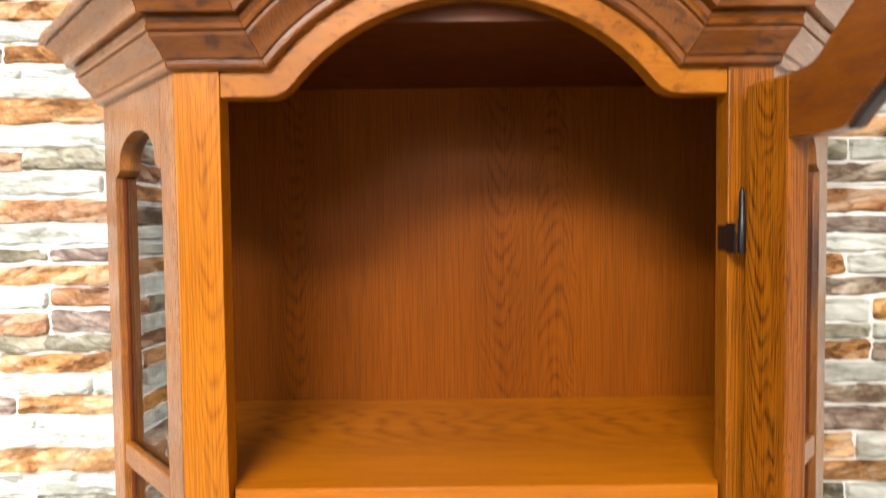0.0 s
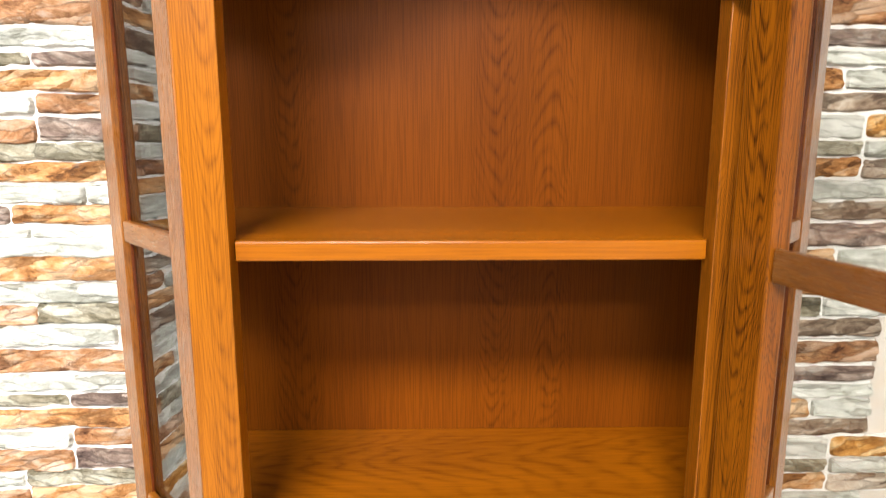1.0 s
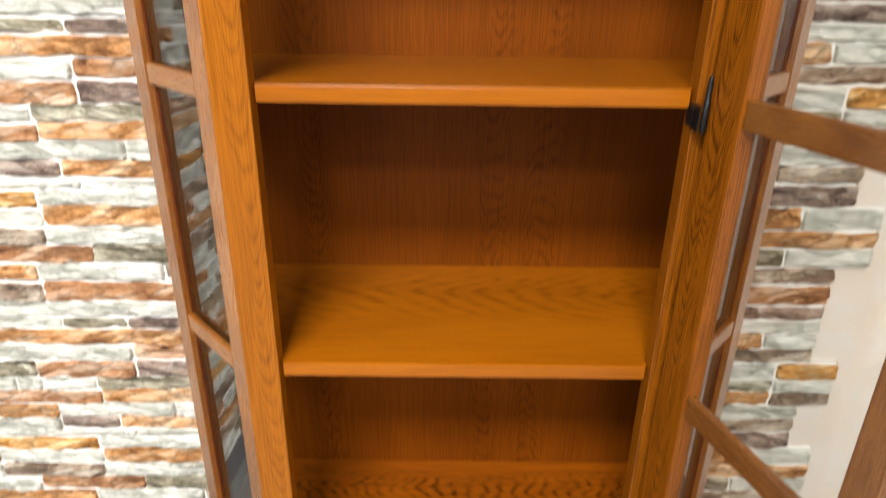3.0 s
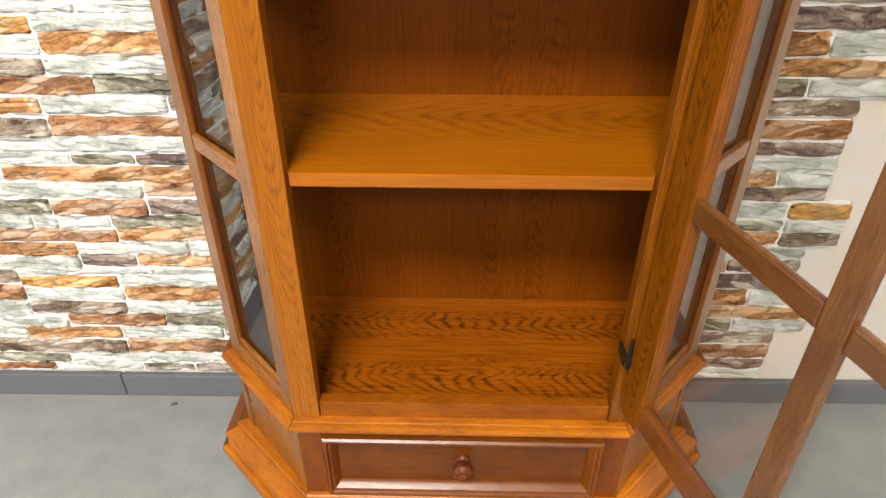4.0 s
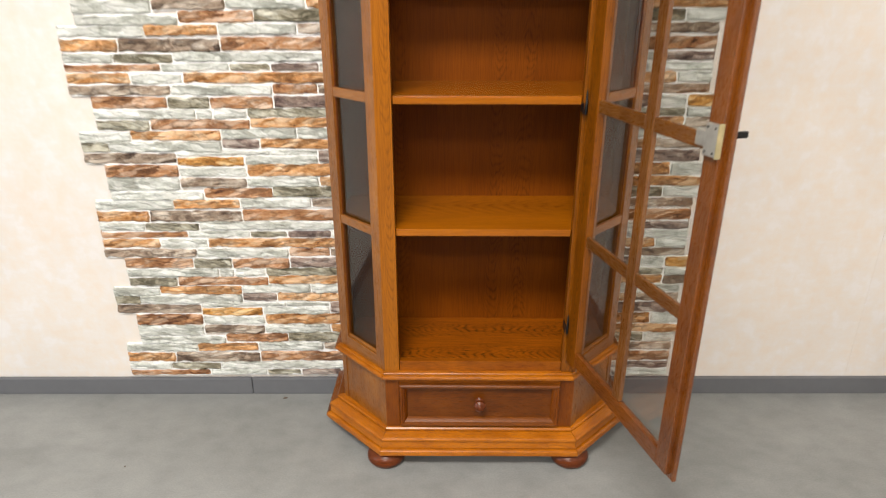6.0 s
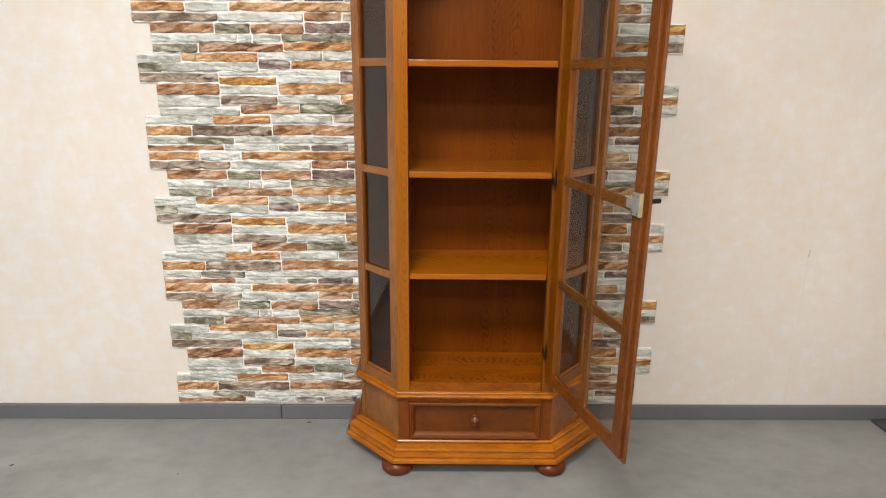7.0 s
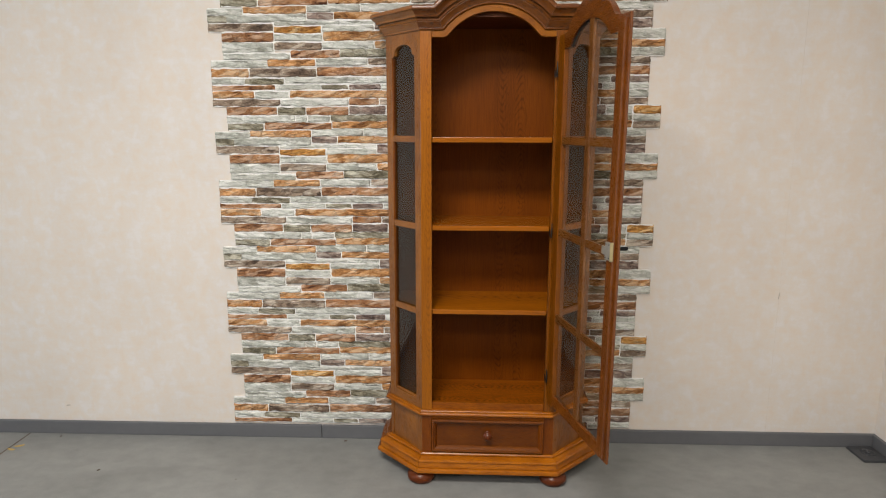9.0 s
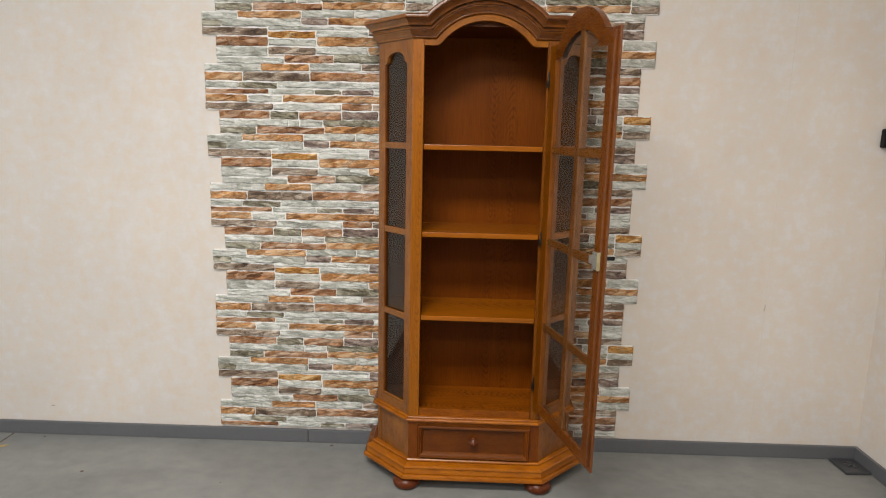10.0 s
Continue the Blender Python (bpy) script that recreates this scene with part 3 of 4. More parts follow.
plate_plan("bottom_panel", 0.320, 0.338, -0.026, oak_floor)
plate_plan("top_panel", 1.940, 1.975, -0.026, oak_top_shaded)
part("back_panel", box((-SX + 0.012, BY - 0.012, 0.06), (SX - 0.012, BY - 0.004, 1.965)), oak_back, cab)

# turned feet
FOOT = [(0.0, 0.0), (0.040, 0.0), (0.052, 0.005), (0.059, 0.016), (0.060, 0.026), (0.056, 0.038), (0.044, 0.047), (0.040, 0.050), (0.040, 0.062), (0.0, 0.062)]
for fx, fy in ((-0.288, 0.012), (0.288, 0.012), (-0.40, 0.28), (0.40, 0.28)):
    smooth(part("foot", lathe(FOOT, 28, pose(fx, fy, fx * 0.0035)), oak_dark, cab, "dark turned bun foot"))

# front posts
for s in (-1, 1):
    a, b = sorted((s * OPEN, s * FX))
    part("post", box((a, 0.0, Z_LEDGE), (b, 0.026, 1.890), 0.0015), oak_post if s < 0 else oak_figured, cab)
    a, b = sorted((s * 0.2412, s * (FX - 0.0005)))
    part("base_post", box((a, 0.0, 0.134), (b, 0.026, Z_LEDGE - 0.026), 0.0015), oak_z, cab)
part("bottom_rail", box((-OPEN + 0.001, 0.004, 0.300), (OPEN - 0.001, 0.024, Z_FLOOR + 0.002), 0.0015), oak_flat, cab)
part("drawer_rail", box((-0.247, 0.003, 0.287), (0.247, 0.024, 0.3045), 0.001), oak_flat, cab)


def arch_outline(off, n=26):
    """The arched line over the opening, moved up by off, from left to right: (x, z over the flat part)."""
    r, f = ARCH_R + off, ARCH_F - off
    pts = []
    if f > 0.002:
        k = math.atan2(ARCH_F - ARCH_Z, ARCH_FX)  # direction from the arch centre to the fillet centre
        a0, a1 = -math.pi / 2, -(math.pi - k)
        for i in range(9):
            a = a0 + (a1 - a0) * i / 8
            pts.append((ARCH_FX + f * math.cos(a), ARCH_F + f * math.sin(a)))
        start = k
    else:
        x = math.sqrt(r * r - (off - ARCH_Z) ** 2)
        start = math.atan2(off - ARCH_Z, x)
    for i in range(1 if f > 0.002 else 0, n // 2 + 1):
        a = start + (math.pi / 2 - start) * i / (n // 2)
        pts.append((r * math.cos(a), ARCH_Z + r * math.sin(a)))
    right = pts
    return [(-x, z) for x, z in right] + [(x, z) for x, z in right[:-1][::-1]]


# arched head board over the opening
line = arch_outline(0.0)


def strip_plate(lower, upper, y0, y1):
    """A plate between two lines of as many points each."""
    rows = [[(x, y0, z), (x2, y0, z2), (x2, y1, z2), (x, y1, z)] for (x, z), (x2, z2) in zip(lower, upper)]
    return rows_mesh(rows, closed=True)


def resample(pts, n):
    acc = [0.0]
    for p, q in zip(pts, pts[1:]):
        acc.append(acc[-1] + math.hypot(q[0] - p[0], q[1] - p[1]))
    out = []
    for i in range(n):
        t, j = acc[-1] * i / (n - 1), 0
        while j < len(pts) - 2 and acc[j + 1] < t:
            j += 1
        k = (t - acc[j]) / max(acc[j + 1] - acc[j], 1e-9)
        out.append((pts[j][0] + (pts[j + 1][0] - pts[j][0]) * k, pts[j][1] + (pts[j + 1][1] - pts[j][1]) * k))
    return out


lower = resample([(-OPEN + 0.0005, Z_OPEN)] + [(x, Z_OPEN + z) for x, z in line] + [(OPEN - 0.0005, Z_OPEN)], 61)
upper = [(x, max(z + 0.045, 1.892)) for x, z in lower]
smooth(part("arched_head_board", strip_plate(lower, upper, 0.002, 0.024), oak_head, cab), 30)

# cornice
CORNICE = [(-0.01, 0.0), (0.004, 0.0), (0.007, 0.002), (0.0078, 0.0055), (0.0075, 0.0082), (0.0105, 0.0088), (0.0125, 0.0125), (0.0165, 0.018), (0.0215, 0.023), (0.0245, 0.0265), (0.0247, 0.0284), (0.0222, 0.0289), (0.0222, 0.0302),
           (0.0262, 0.0307), (0.0276, 0.0330), (0.0265, 0.0356), (0.0252, 0.0362), (0.0285, 0.0400), (0.0235, 0.0404), (0.0235, 0.0432), (0.0360, 0.0436), (0.0365, 0.047),
           (0.039, 0.052), (0.046, 0.058), (0.053, 0.063), (0.0545, 0.0645), (0.0525, 0.0652), (0.0528, 0.0668), (0.0590, 0.0675), (0.060, 0.072), (0.058, 0.079), (0.052, 0.084), (0.040, 0.086), (-0.01, 0.086)]
Z_COR = 1.888
for side in (-1, 1):
    for i in (0, 1):
        rows = run_between(*[[(side * plan(d)[k][0], plan(d)[k][1], Z_COR + h) for d, h in CORNICE] for k in (i, i + 1)])
        smooth(part("cornice_moulding", rows_mesh(rows, closed=True), oak_cant_lit[side] if i == 0 else oak_y, cab), 30)


def mitre(h):
    o = h + Z_COR - Z_OPEN
    r = ARCH_R + o
    x = math.sqrt(r * r - (o - ARCH_Z) ** 2)
    return r, x, math.atan2(o - ARCH_Z, x)


for side in (-1, 1):
    rows = run_between([(side * plan(d)[0][0], -d, Z_COR + h) for d, h in CORNICE], [(side * mitre(h)[1], -d, Z_COR + h) for d, h in CORNICE])
    smooth(part("cornice_moulding", rows_mesh(rows, closed=True), oak_cornice, cab), 30)
rows = []
for i in range(33):
    row = []
    for d, h in CORNICE:
        r, x, a = mitre(h)
        a = a + (math.pi - 2 * a) * i / 32
        row.append((r * math.cos(a), -d, Z_OPEN + ARCH_Z + r * math.sin(a)))
    rows.append(row)
smooth(part("arched_cornice", rows_mesh(rows, closed=True), oak_cornice, cab), 30)

# shelves
for z in (1.485, 1.131, 0.777):
    pts = [(-SX + 0.03, BY - 0.013), (-SX + 0.03, SY + 0.01), (-0.262, 0.030), (-OPEN - 0.005, 0.028), (-OPEN + 0.003, 0.010),
           (OPEN - 0.003, 0.010), (OPEN + 0.005, 0.028), (0.262, 0.030), (SX - 0.03, SY + 0.01), (SX - 0.03, BY - 0.013)]
    bm = prism([(x, y) for x, y in pts], 0, 0.020, Matrix(((1, 0, 0, 0), (0, 0, 1, 0), (0, 1, 0, z - 0.020), (0, 0, 0, 1))), 0.002)
    tagged(part("shelf", bm, oak_shelf, cab))

# canted glazed sides
SIDE_Z = (1.477, 1.124, 0.764)
DOOR_Z = (1.474, 1.118, 0.770)


def side_arch(n=14):
    """Arch of the glazed side: (s, z) from one spring to the other, with small shoulders."""
    s0, s1, z = S_FRONT, S_REAR, 1.800
    mid, half = (s0 + s1) / 2, (s1 - s0) / 2
    pts = [(s0, z), (s0 + 0.010, z + 0.003)]
    for i in range(n + 1):
        a = math.pi * (1 - i / n)
        pts.append((mid + (half - 0.016) * math.cos(a), z + 0.006 + 0.040 * math.sin(a) ** 0.8))
    return pts + [(s1 - 0.010, z + 0.003), (s1, z)]


S_FRONT, S_REAR = 0.038, 0.186
for side in (-1, 1):
    along = Vector((side * math.cos(CANT), math.sin(CANT), 0))
    inward = Vector((-side * math.sin(CANT), math.cos(CANT), 0))
    m = Matrix.Identity(4)
    m.col[0][:3], m.col[1][:3], m.col[2][:3], m.col[3][:3] = along, inward, (0, 0, 1), (side * FX, 0, 0)
    arch_line = resample(side_arch(), 31)
    up = [(s, 1.890) for s, z in arch_line]
    rail = strip_plate(arch_line, up, 0.0, 0.022)
    bmesh.ops.transform(rail, matrix=m, verts=rail.verts)
    panel = smooth(part("side_panel", rail, oak_cant_lit_z[side], cab), 30)
    part("stile", box((0.0005, 0, Z_LEDGE), (S_FRONT, 0.022, 1.890), 0.001, m), oak_cant_lit_z[side], panel)
    part("stile", box((S_REAR, 0, Z_LEDGE), (SIDE, 0.022, 1.890), 0.001, m), oak_cant_lit_z[side], panel)
    part("rail", box((S_FRONT, 0, Z_LEDGE), (S_REAR, 0.022, 0.372), 0.001, m), oak_cant_lit[side], panel)
    for z in SIDE_Z:
        part("muntin", box((S_FRONT, 0.001, z - 0.013), (S_REAR, 0.0112, z + 0.013), 0.0035, m), oak_cant_lit[side], panel)
    for s0, s1 in ((S_FRONT, S_FRONT + 0.0025), (S_REAR - 0.0025, S_REAR)):
        part("glazing_bead", box((s0, 0.0075, 0.384), (s1, 0.0113, 1.80), 0.0008, m), oak_dark, panel, "dark narrow glazing bead")
    part("sill_bead", box((S_FRONT, 0.004, 0.372), (S_REAR, 0.0112, 0.382), 0.003, m), oak_cant_lit[side], panel)
    for lo, hi in ((0.380, 0.751), (0.777, 1.111), (1.137, 1.464), (1.490, 1.852)):
        part("pane", box((S_FRONT - 0.004, 0.0115, lo - 0.003), (S_REAR + 0.004, 0.0145, hi + 0.003), 0, m), smoked_glass, panel, "slightly smoked glass pane")
    part("lower_side_panel", box((0.030, 0.003, 0.130), (SIDE - 0.020, 0.020, Z_LEDGE - 0.026), 0.001, m), oak_cant_lit_z[side], cab)
    part("lower_stile", box((0.0005, 0.0, 0.130), (0.030, 0.021, Z_LEDGE - 0.026), 0.001, m), oak_cant_lit_z[side], cab)
    part("lower_stile", box((SIDE - 0.020, 0.0, 0.130), (SIDE, 0.021, Z_LEDGE - 0.026), 0.001, m), oak_cant_lit_z[side], cab)
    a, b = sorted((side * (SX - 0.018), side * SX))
    part("side_board", box((a, SY, 0.07), (b, BY, 1.965), 0.001), oak_side_shaded, cab)

# drawer
drawer = part("drawer", box((-0.222, 0.0085, 0.158), (0.222, 0.022, 0.272)), oak_panel, cab)
DR0, DR1, DZ0, DZ1 = -0.240, 0.240, 0.142, 0.289
MOULD = [(0.0, 0.010), (0.0, -0.008), (0.003, -0.012), (0.0075, -0.012), (0.0095, -0.0075), (0.0135, -0.0060), (0.0195, 0.0020), (0.0225, 0.0085), (0.0225, 0.010)]


def frame_run(p, q, u, name, mat, parent):
    """One mitred run of the drawer's frame, from corner p to corner q; u points inwards."""
    d = (Vector(q) - Vector(p)).normalized()
    rows = [[(p[0] + w * (u[0] + d[0]), y, p[1] + w * (u[1] + d[1])) for w, y in MOULD], [(q[0] + w * (u[0] - d[0]), y, q[1] + w * (u[1] - d[1])) for w, y in MOULD]]
    return smooth(part(name, rows_mesh(rows, closed=True), mat, parent), 30)


frame_run((DR0, DZ0), (DR1, DZ0), (0, 1), "frame_moulding", oak_x, drawer)
frame_run((DR0, DZ1), (DR1, DZ1), (0, -1), "frame_moulding", oak_x, drawer)
frame_run((DR0, DZ0), (DR0, DZ1), (1, 0), "frame_moulding", oak_z, drawer)
frame_run((DR1, DZ0), (DR1, DZ1), (-1, 0), "frame_moulding", oak_z, drawer)
KNOB = [(0.0, 0.0), (0.013, 0.0), (0.013, 0.004), (0.009, 0.008), (0.009, 0.012), (0.015, 0.016), (0.0185, 0.023), (0.018, 0.030), (0.013, 0.035), (0.0105, 0.037), (0.0105, 0.039), (0.006, 0.043), (0.0, 0.044)]
smooth(part("knob", lathe(KNOB, 24, pose(0.001, 0.0085, 0.222, 90)), oak_dark, drawer, "turned wooden knob"))

# lift-off hinges on the post
for hz in (1.727, 1.105, 0.487):
    hinge = part("hinge", box((OPEN - 0.0022, -0.001, hz - 0.012), (OPEN - 0.0005, 0.016, hz + 0.012), 0.0006), black_metal, cab, "black steel lift-off hinge")
    part("leaf", box((OPEN - 0.002, -0.0185, hz - 0.014), (OPEN - 0.0004, -0.0005, hz + 0.014), 0.0006), black_metal, hinge)
    smooth(part("knuckle", lathe([(0.0, -0.015), (0.0026, -0.0145), (0.0034, -0.012), (0.0034, 0.018), (0.0027, 0.019), (0.0027, 0.038), (0.0016, 0.044), (0.0, 0.046)], 14, pose(0.2430, -0.0200, hz)), black_metal, hinge))

# glazed door, hinged on one post and standing open; its x runs away from the hinge, y towards its outer face
DW, DT, D_HINGE, D_FREE, D_LOW, OVER, LIP, D_MID = 0.511, 0.022, 0.050, 0.053, 0.382, 0.002, 0.013, 0.270


def door_x(x):
    """Distance from the hinge edge of a point that lies at x when the door is shut."""
    return DW / 2 - x


def door_arch(r=0.2000, centre=1.685, low=1.812, n=24):
    """The round part of the glass line under the door's head, between its flat shoulders."""
    a = math.asin((low - centre) / r)
    turn = [math.pi - a - (math.pi - 2 * a) * i / n for i in range(n + 1)]
    return [(DW / 2 + r * math.cos(k), centre + r * math.sin(k)) for k in turn]


arch_out = [(door_x(x), Z_OPEN + z) for x, z in arch_outline(OVER)[::-1]]
outer = resample([(D_HINGE, arch_out[0][1])] + [p for p in arch_out if D_HINGE < p[0] < DW - D_FREE] + [(DW - D_FREE, arch_out[0][1])], 61)
round_arch = door_arch()
inner = resample([(D_HINGE, round_arch[0][1])] + round_arch + [(DW - D_FREE, round_arch[0][1])], 61)
door = smooth(part("door", strip_plate(inner, outer, 0.0, DT), door_x_oak, cab, "open glazed oak door with an arched head"), 30)
door.matrix_local = pose(0.247, -0.0166, 0, 0, 0, -75.0)
smooth(part("arch_bead", strip_plate(door_arch(0.1965), round_arch, 0.006, 0.013), rubber, door, "dark bead along the arched glass"), 30)
part("stile", box((0.0, 0, D_LOW), (D_HINGE, DT, Z_OPEN + OVER), 0.0025), oak_figured, door)
stile = box((DW - D_FREE, 0, D_LOW + LIP), (DW - LIP, 0.0125, Z_OPEN + OVER - LIP), 0.002)
part("stile", box((DW - D_FREE, 0.012, D_LOW), (DW, DT, Z_OPEN + OVER), 0.003, None, stile), door_z_oak, door)
rail = box((D_HINGE, 0, D_LOW + LIP), (DW - D_FREE, 0.0125, D_LOW + 0.055), 0.002)
part("rail", box((D_HINGE, 0.012, D_LOW), (DW - D_FREE, DT, D_LOW + 0.049), 0.003, None, rail), door_x_oak, door)
part("upright_muntin", box((D_MID - 0.016, 0.002, D_LOW + 0.055), (D_MID + 0.016, 0.0135, Z_OPEN + 0.030), 0.002), muntin_z_oak, door)
for z in DOOR_Z:
    part("muntin", box((D_HINGE, 0.003, z - 0.0155), (D_MID - 0.0165, 0.013, z + 0.0155), 0.003), muntin_oak, door)
    part("muntin", box((D_MID + 0.0165, 0.003, z - 0.0155), (DW - D_FREE, 0.013, z + 0.0155), 0.003), muntin_oak, door)
glass_line = [(D_HINGE - 0.005, inner[0][1])] + inner + [(DW - D_FREE + 0.005, inner[-1][1])]
pane_top = [(x, z + 0.006) for x, z in glass_line]
pane_low = [(x, D_LOW + 0.045) for x, z in glass_line]
part("pane", strip_plate(pane_low, pane_top, 0.0145, 0.0175), glass_mat, door, "clear glass pane")
lock = part("lock_case", box((DW - 0.047, -0.009, 1.098), (DW - LIP - 0.001, 0.0, 1.156), 0.0015), zinc, door, "zinc-plated lock case")
part("bolt_tongue", box((DW - 0.074, -0.0075, 1.112), (DW - 0.0465, -0.0015, 1.139), 0.001), zinc, lock)
for sx, sz in ((0.041, 1.105), (0.020, 1.105), (0.041, 1.149), (0.020, 1.149)):
    smooth(part("screw", lathe([(0.0, 0.0), (0.0024, 0.0), (0.0022, 0.0008), (0.0010, 0.0010), (0.0, 0.0007)], 12, pose(DW - sx, -0.009, sz, 90)), rubber, lock))
part("forend", box((DW - LIP - 0.0008, -0.009, 1.096), (DW - LIP + 0.0012, 0.0030, 1.158), 0.0004), brass, lock, "yellow brass lock edge plate")
key = smooth(part("key", lathe([(0.0, 0.0), (0.0028, 0.0), (0.0028, 0.016), (0.0045, 0.018), (0.0045, 0.021), (0.0028, 0.023), (0.0, 0.0235)], 14, pose(DW - 0.022, DT, 1.137, -90)), black_metal, door, "black key in the lock"))
smooth(part("bow", box((DW - 0.0258, DT + 0.010, 1.1285), (DW - 0.0182, DT + 0.038, 1.1415), 0.0035), black_metal, key))

# ---- small things in the room ----
floor_box = tagged(new("floor_box"), "flat dark grey plastic box lying in the corner", "floor box")
floor_box.matrix_world = pose(1.806, 0.881, 0, 0, 0, 2)
box_grey = plain("dark_grey_plastic", (0.055, 0.057, 0.062), 0.45, 0.0, 50.0, 0.12)
part("base_plate", box((-0.060, -0.068, 0.0), (0.060, 0.068, 0.013), 0.004), box_grey, floor_box)
smooth(part("ring", lathe([(0.030, 0.012), (0.030, 0.016), (0.027, 0.018), (0.024, 0.016), (0.024, 0.012), (0.030, 0.012)], 28), box_grey, floor_box))
smooth(part("button", lathe([(0.0, 0.012), (0.011, 0.012), (0.011, 0.019), (0.008, 0.021), (0.0, 0.021)], 20), box_grey, floor_box))

wall_switch = tagged(new("wall_switch"), "black plastic surface-mounted switch on the wall", "switch")
wall_switch.matrix_world = pose(1.826, WALL, 1.546)
part("housing", box((-0.038, -0.034, -0.042), (0.038, 0.0, 0.042), 0.007), black_metal, wall_switch)
part("rocker", box((-0.022, -0.038, -0.028), (0.022, -0.0335, 0.028), 0.002), box_grey, wall_switch)

seam_mat = plain("brown_seam", (0.10, 0.065, 0.045), 0.7, 0.0, 60.0, 0.2)
tagged(part("floor_seam", box((-2.311, -2.0, 0.0), (-2.305, WALL - 0.018, 0.0012)), seam_mat), "thin brown seam between two floor sheets", "floor seam", kind="structure")
shaving_mat = plain("yellow_wood", (0.50, 0.34, 0.10), 0.6, 0.0, 60.0, 0.2)


def shaving(x, y, turn, length):
    """A curled sliver of wood lying on the floor."""
    rows = []
    for i in range(9):
        a = (i / 8 - 0.5) * 1.5
        w = 0.006 * (1 - abs(i / 8 - 0.5) * 1.4) + 0.001
        rows.append([(length * math.sin(a), -w, 0.001 + 0.006 * (1 - math.cos(a))), (length * math.sin(a), w, 0.001 + 0.006 * (1 - math.cos(a))),
                     (length * math.sin(a), w * 0.8, 0.004 + 0.006 * (1 - math.cos(a))), (length * math.sin(a), -w * 0.8, 0.004 + 0.006 * (1 - math.cos(a)))])
    ob = part("wood_shaving", rows_mesh(rows, closed=True), shaving_mat)
    ob.matrix_world = pose(x, y, -0.001, 0, 0, turn)
    return tagged(ob, "small curled yellow wood shaving on the floor", "wood shaving", "wood shavings")


shaving(-2.270, 0.822, 25, 0.030)
shaving(-2.285, 0.786, -12, 0.028)

scuff_mat = plain("grey_scuff", (0.47, 0.42, 0.36), 0.9, 0.0, 80.0, 0.2)
tagged(part("wall_scuff", box((-0.0022, -0.0006, -0.016), (0.0022, 0.0, 0.016), 0.0002, pose(1.366, WALL, 0.750, 0, 8)), scuff_mat), "short dark scuff on the wallpaper", "scuff", kind="structure")
tagged(part("wall_scuff", box((-0.010, -0.0006, -0.0025), (0.010, 0.0, 0.0025), 0.0002, pose(-2.103, WALL, 0.148, 0, -6)), scuff_mat), "short dark scuff on the wallpaper", "scuff", kind="structure")


paper_seam = plain("wallpaper_seam", (0.68, 0.612, 0.545), 0.85, 0.0, 30.0, 0.10, 0.0, 0.2)
tagged(part("wallpaper_seam", box((1.3655, WALL - 0.0004, 0.07), (1.3667, WALL, HEIGHT)), paper_seam), "faint vertical seam between two lengths of wallpaper", "wallpaper seam", kind="structure")


def crumb(x, y, size, turn):
    """A crumb of dirt on the floor."""
    bm = bmesh.new()
    bmesh.ops.create_icosphere(bm, subdivisions=2, radius=size)
    for v in bm.verts:
        v.co *= 1 + 0.35 * noise.noise(v.co * 160 + Vector((x * 9, y * 9, 0)))
        v.co.z = max(v.co.z * 0.5, -size * 0.3) + size * 0.3
        v.co.x *= 1.7
    ob = smooth(part("crumb", bm, seam_mat))
    ob.matrix_world = pose(x, y, 0, 0, 0, turn)
    return tagged(ob, "small dark crumb of dirt on the floor", "crumb", "crumbs on the floor")


for cx, cy, size, turn in ((-0.686, 0.928, 0.005, 10), (-1.756, 0.622, 0.0045, 40), (-2.130, 0.925, 0.0035, 80), (-1.104, 0.569, 0.0025, 120)):
    crumb(cx, cy, size, turn)

# ---- stone cladding: interlocking panels of split stones ----
stones = []


def course(top, low, *run):
    """One course of a panel: stones as (kind, start, end, shift down), in metres from the panel's corner."""
    for kind, a, b, drop in run:
        stones.append((kind, a * 1.0188, b * 1.0188, (top + drop) * 1.015, (low + drop) * 1.015))


G, O, R, D, B, K, Y = range(7)
course(0.000, 0.029, (G, 0.000, 0.157, 0.001), (O, 0.160, 0.435, -0.006), (G, 0.440, 0.669, -0.012), (G, 0.674, 0.952, -0.012))
course(0.028, 0.057, (K, 0.000, 0.085, 0.002), (G, 0.087, 0.433, 0.001), (D, 0.438, 0.551, -0.008), (O, 0.556, 0.802, -0.008), (B, 0.807, 0.952, -0.008))
course(0.062, 0.094, (B, 0.000, 0.287, 0.002))
course(0.056, 0.071, (G, 0.293, 0.580, 0.001), (G, 0.583, 0.728, -0.001))
course(0.056, 0.092, (D, 0.733, 0.952, 0.000))
course(0.076, 0.104, (Y, 0.291, 0.497, 0.001), (G, 0.503, 0.728, -0.003))
course(0.100, 0.139, (R, 0.059, 0.287, 0.001), (O, 0.507, 0.865, -0.002), (G, 0.870, 1.011, -0.002))
course(0.110, 0.138, (G, 0.291, 0.501, 0.000))
course(0.143, 0.173, (B, 0.290, 0.497, 0.001), (G, 0.502, 0.726, -0.001), (O, 0.731, 1.011, -0.002))
course(0.144, 0.184, (G, 0.057, 0.285, 0.000))
course(0.190, 0.216, (G, 0.061, 0.355, 0.000))
course(0.177, 0.210, (R, 0.361, 0.576, 0.000), (K, 0.579, 0.850, -0.003), (G, 0.854, 1.011, -0.003))
course(0.215, 0.244, (G, 0.002, 0.253, 0.005), (O, 0.256, 0.466, 0.001), (G, 0.471, 0.696, -0.002), (B, 0.701, 0.952, -0.003))
course(0.254, 0.290, (O, 0.001, 0.168, 0.001), (B, 0.174, 0.469, 0.000), (R, 0.474, 0.952, -0.004))
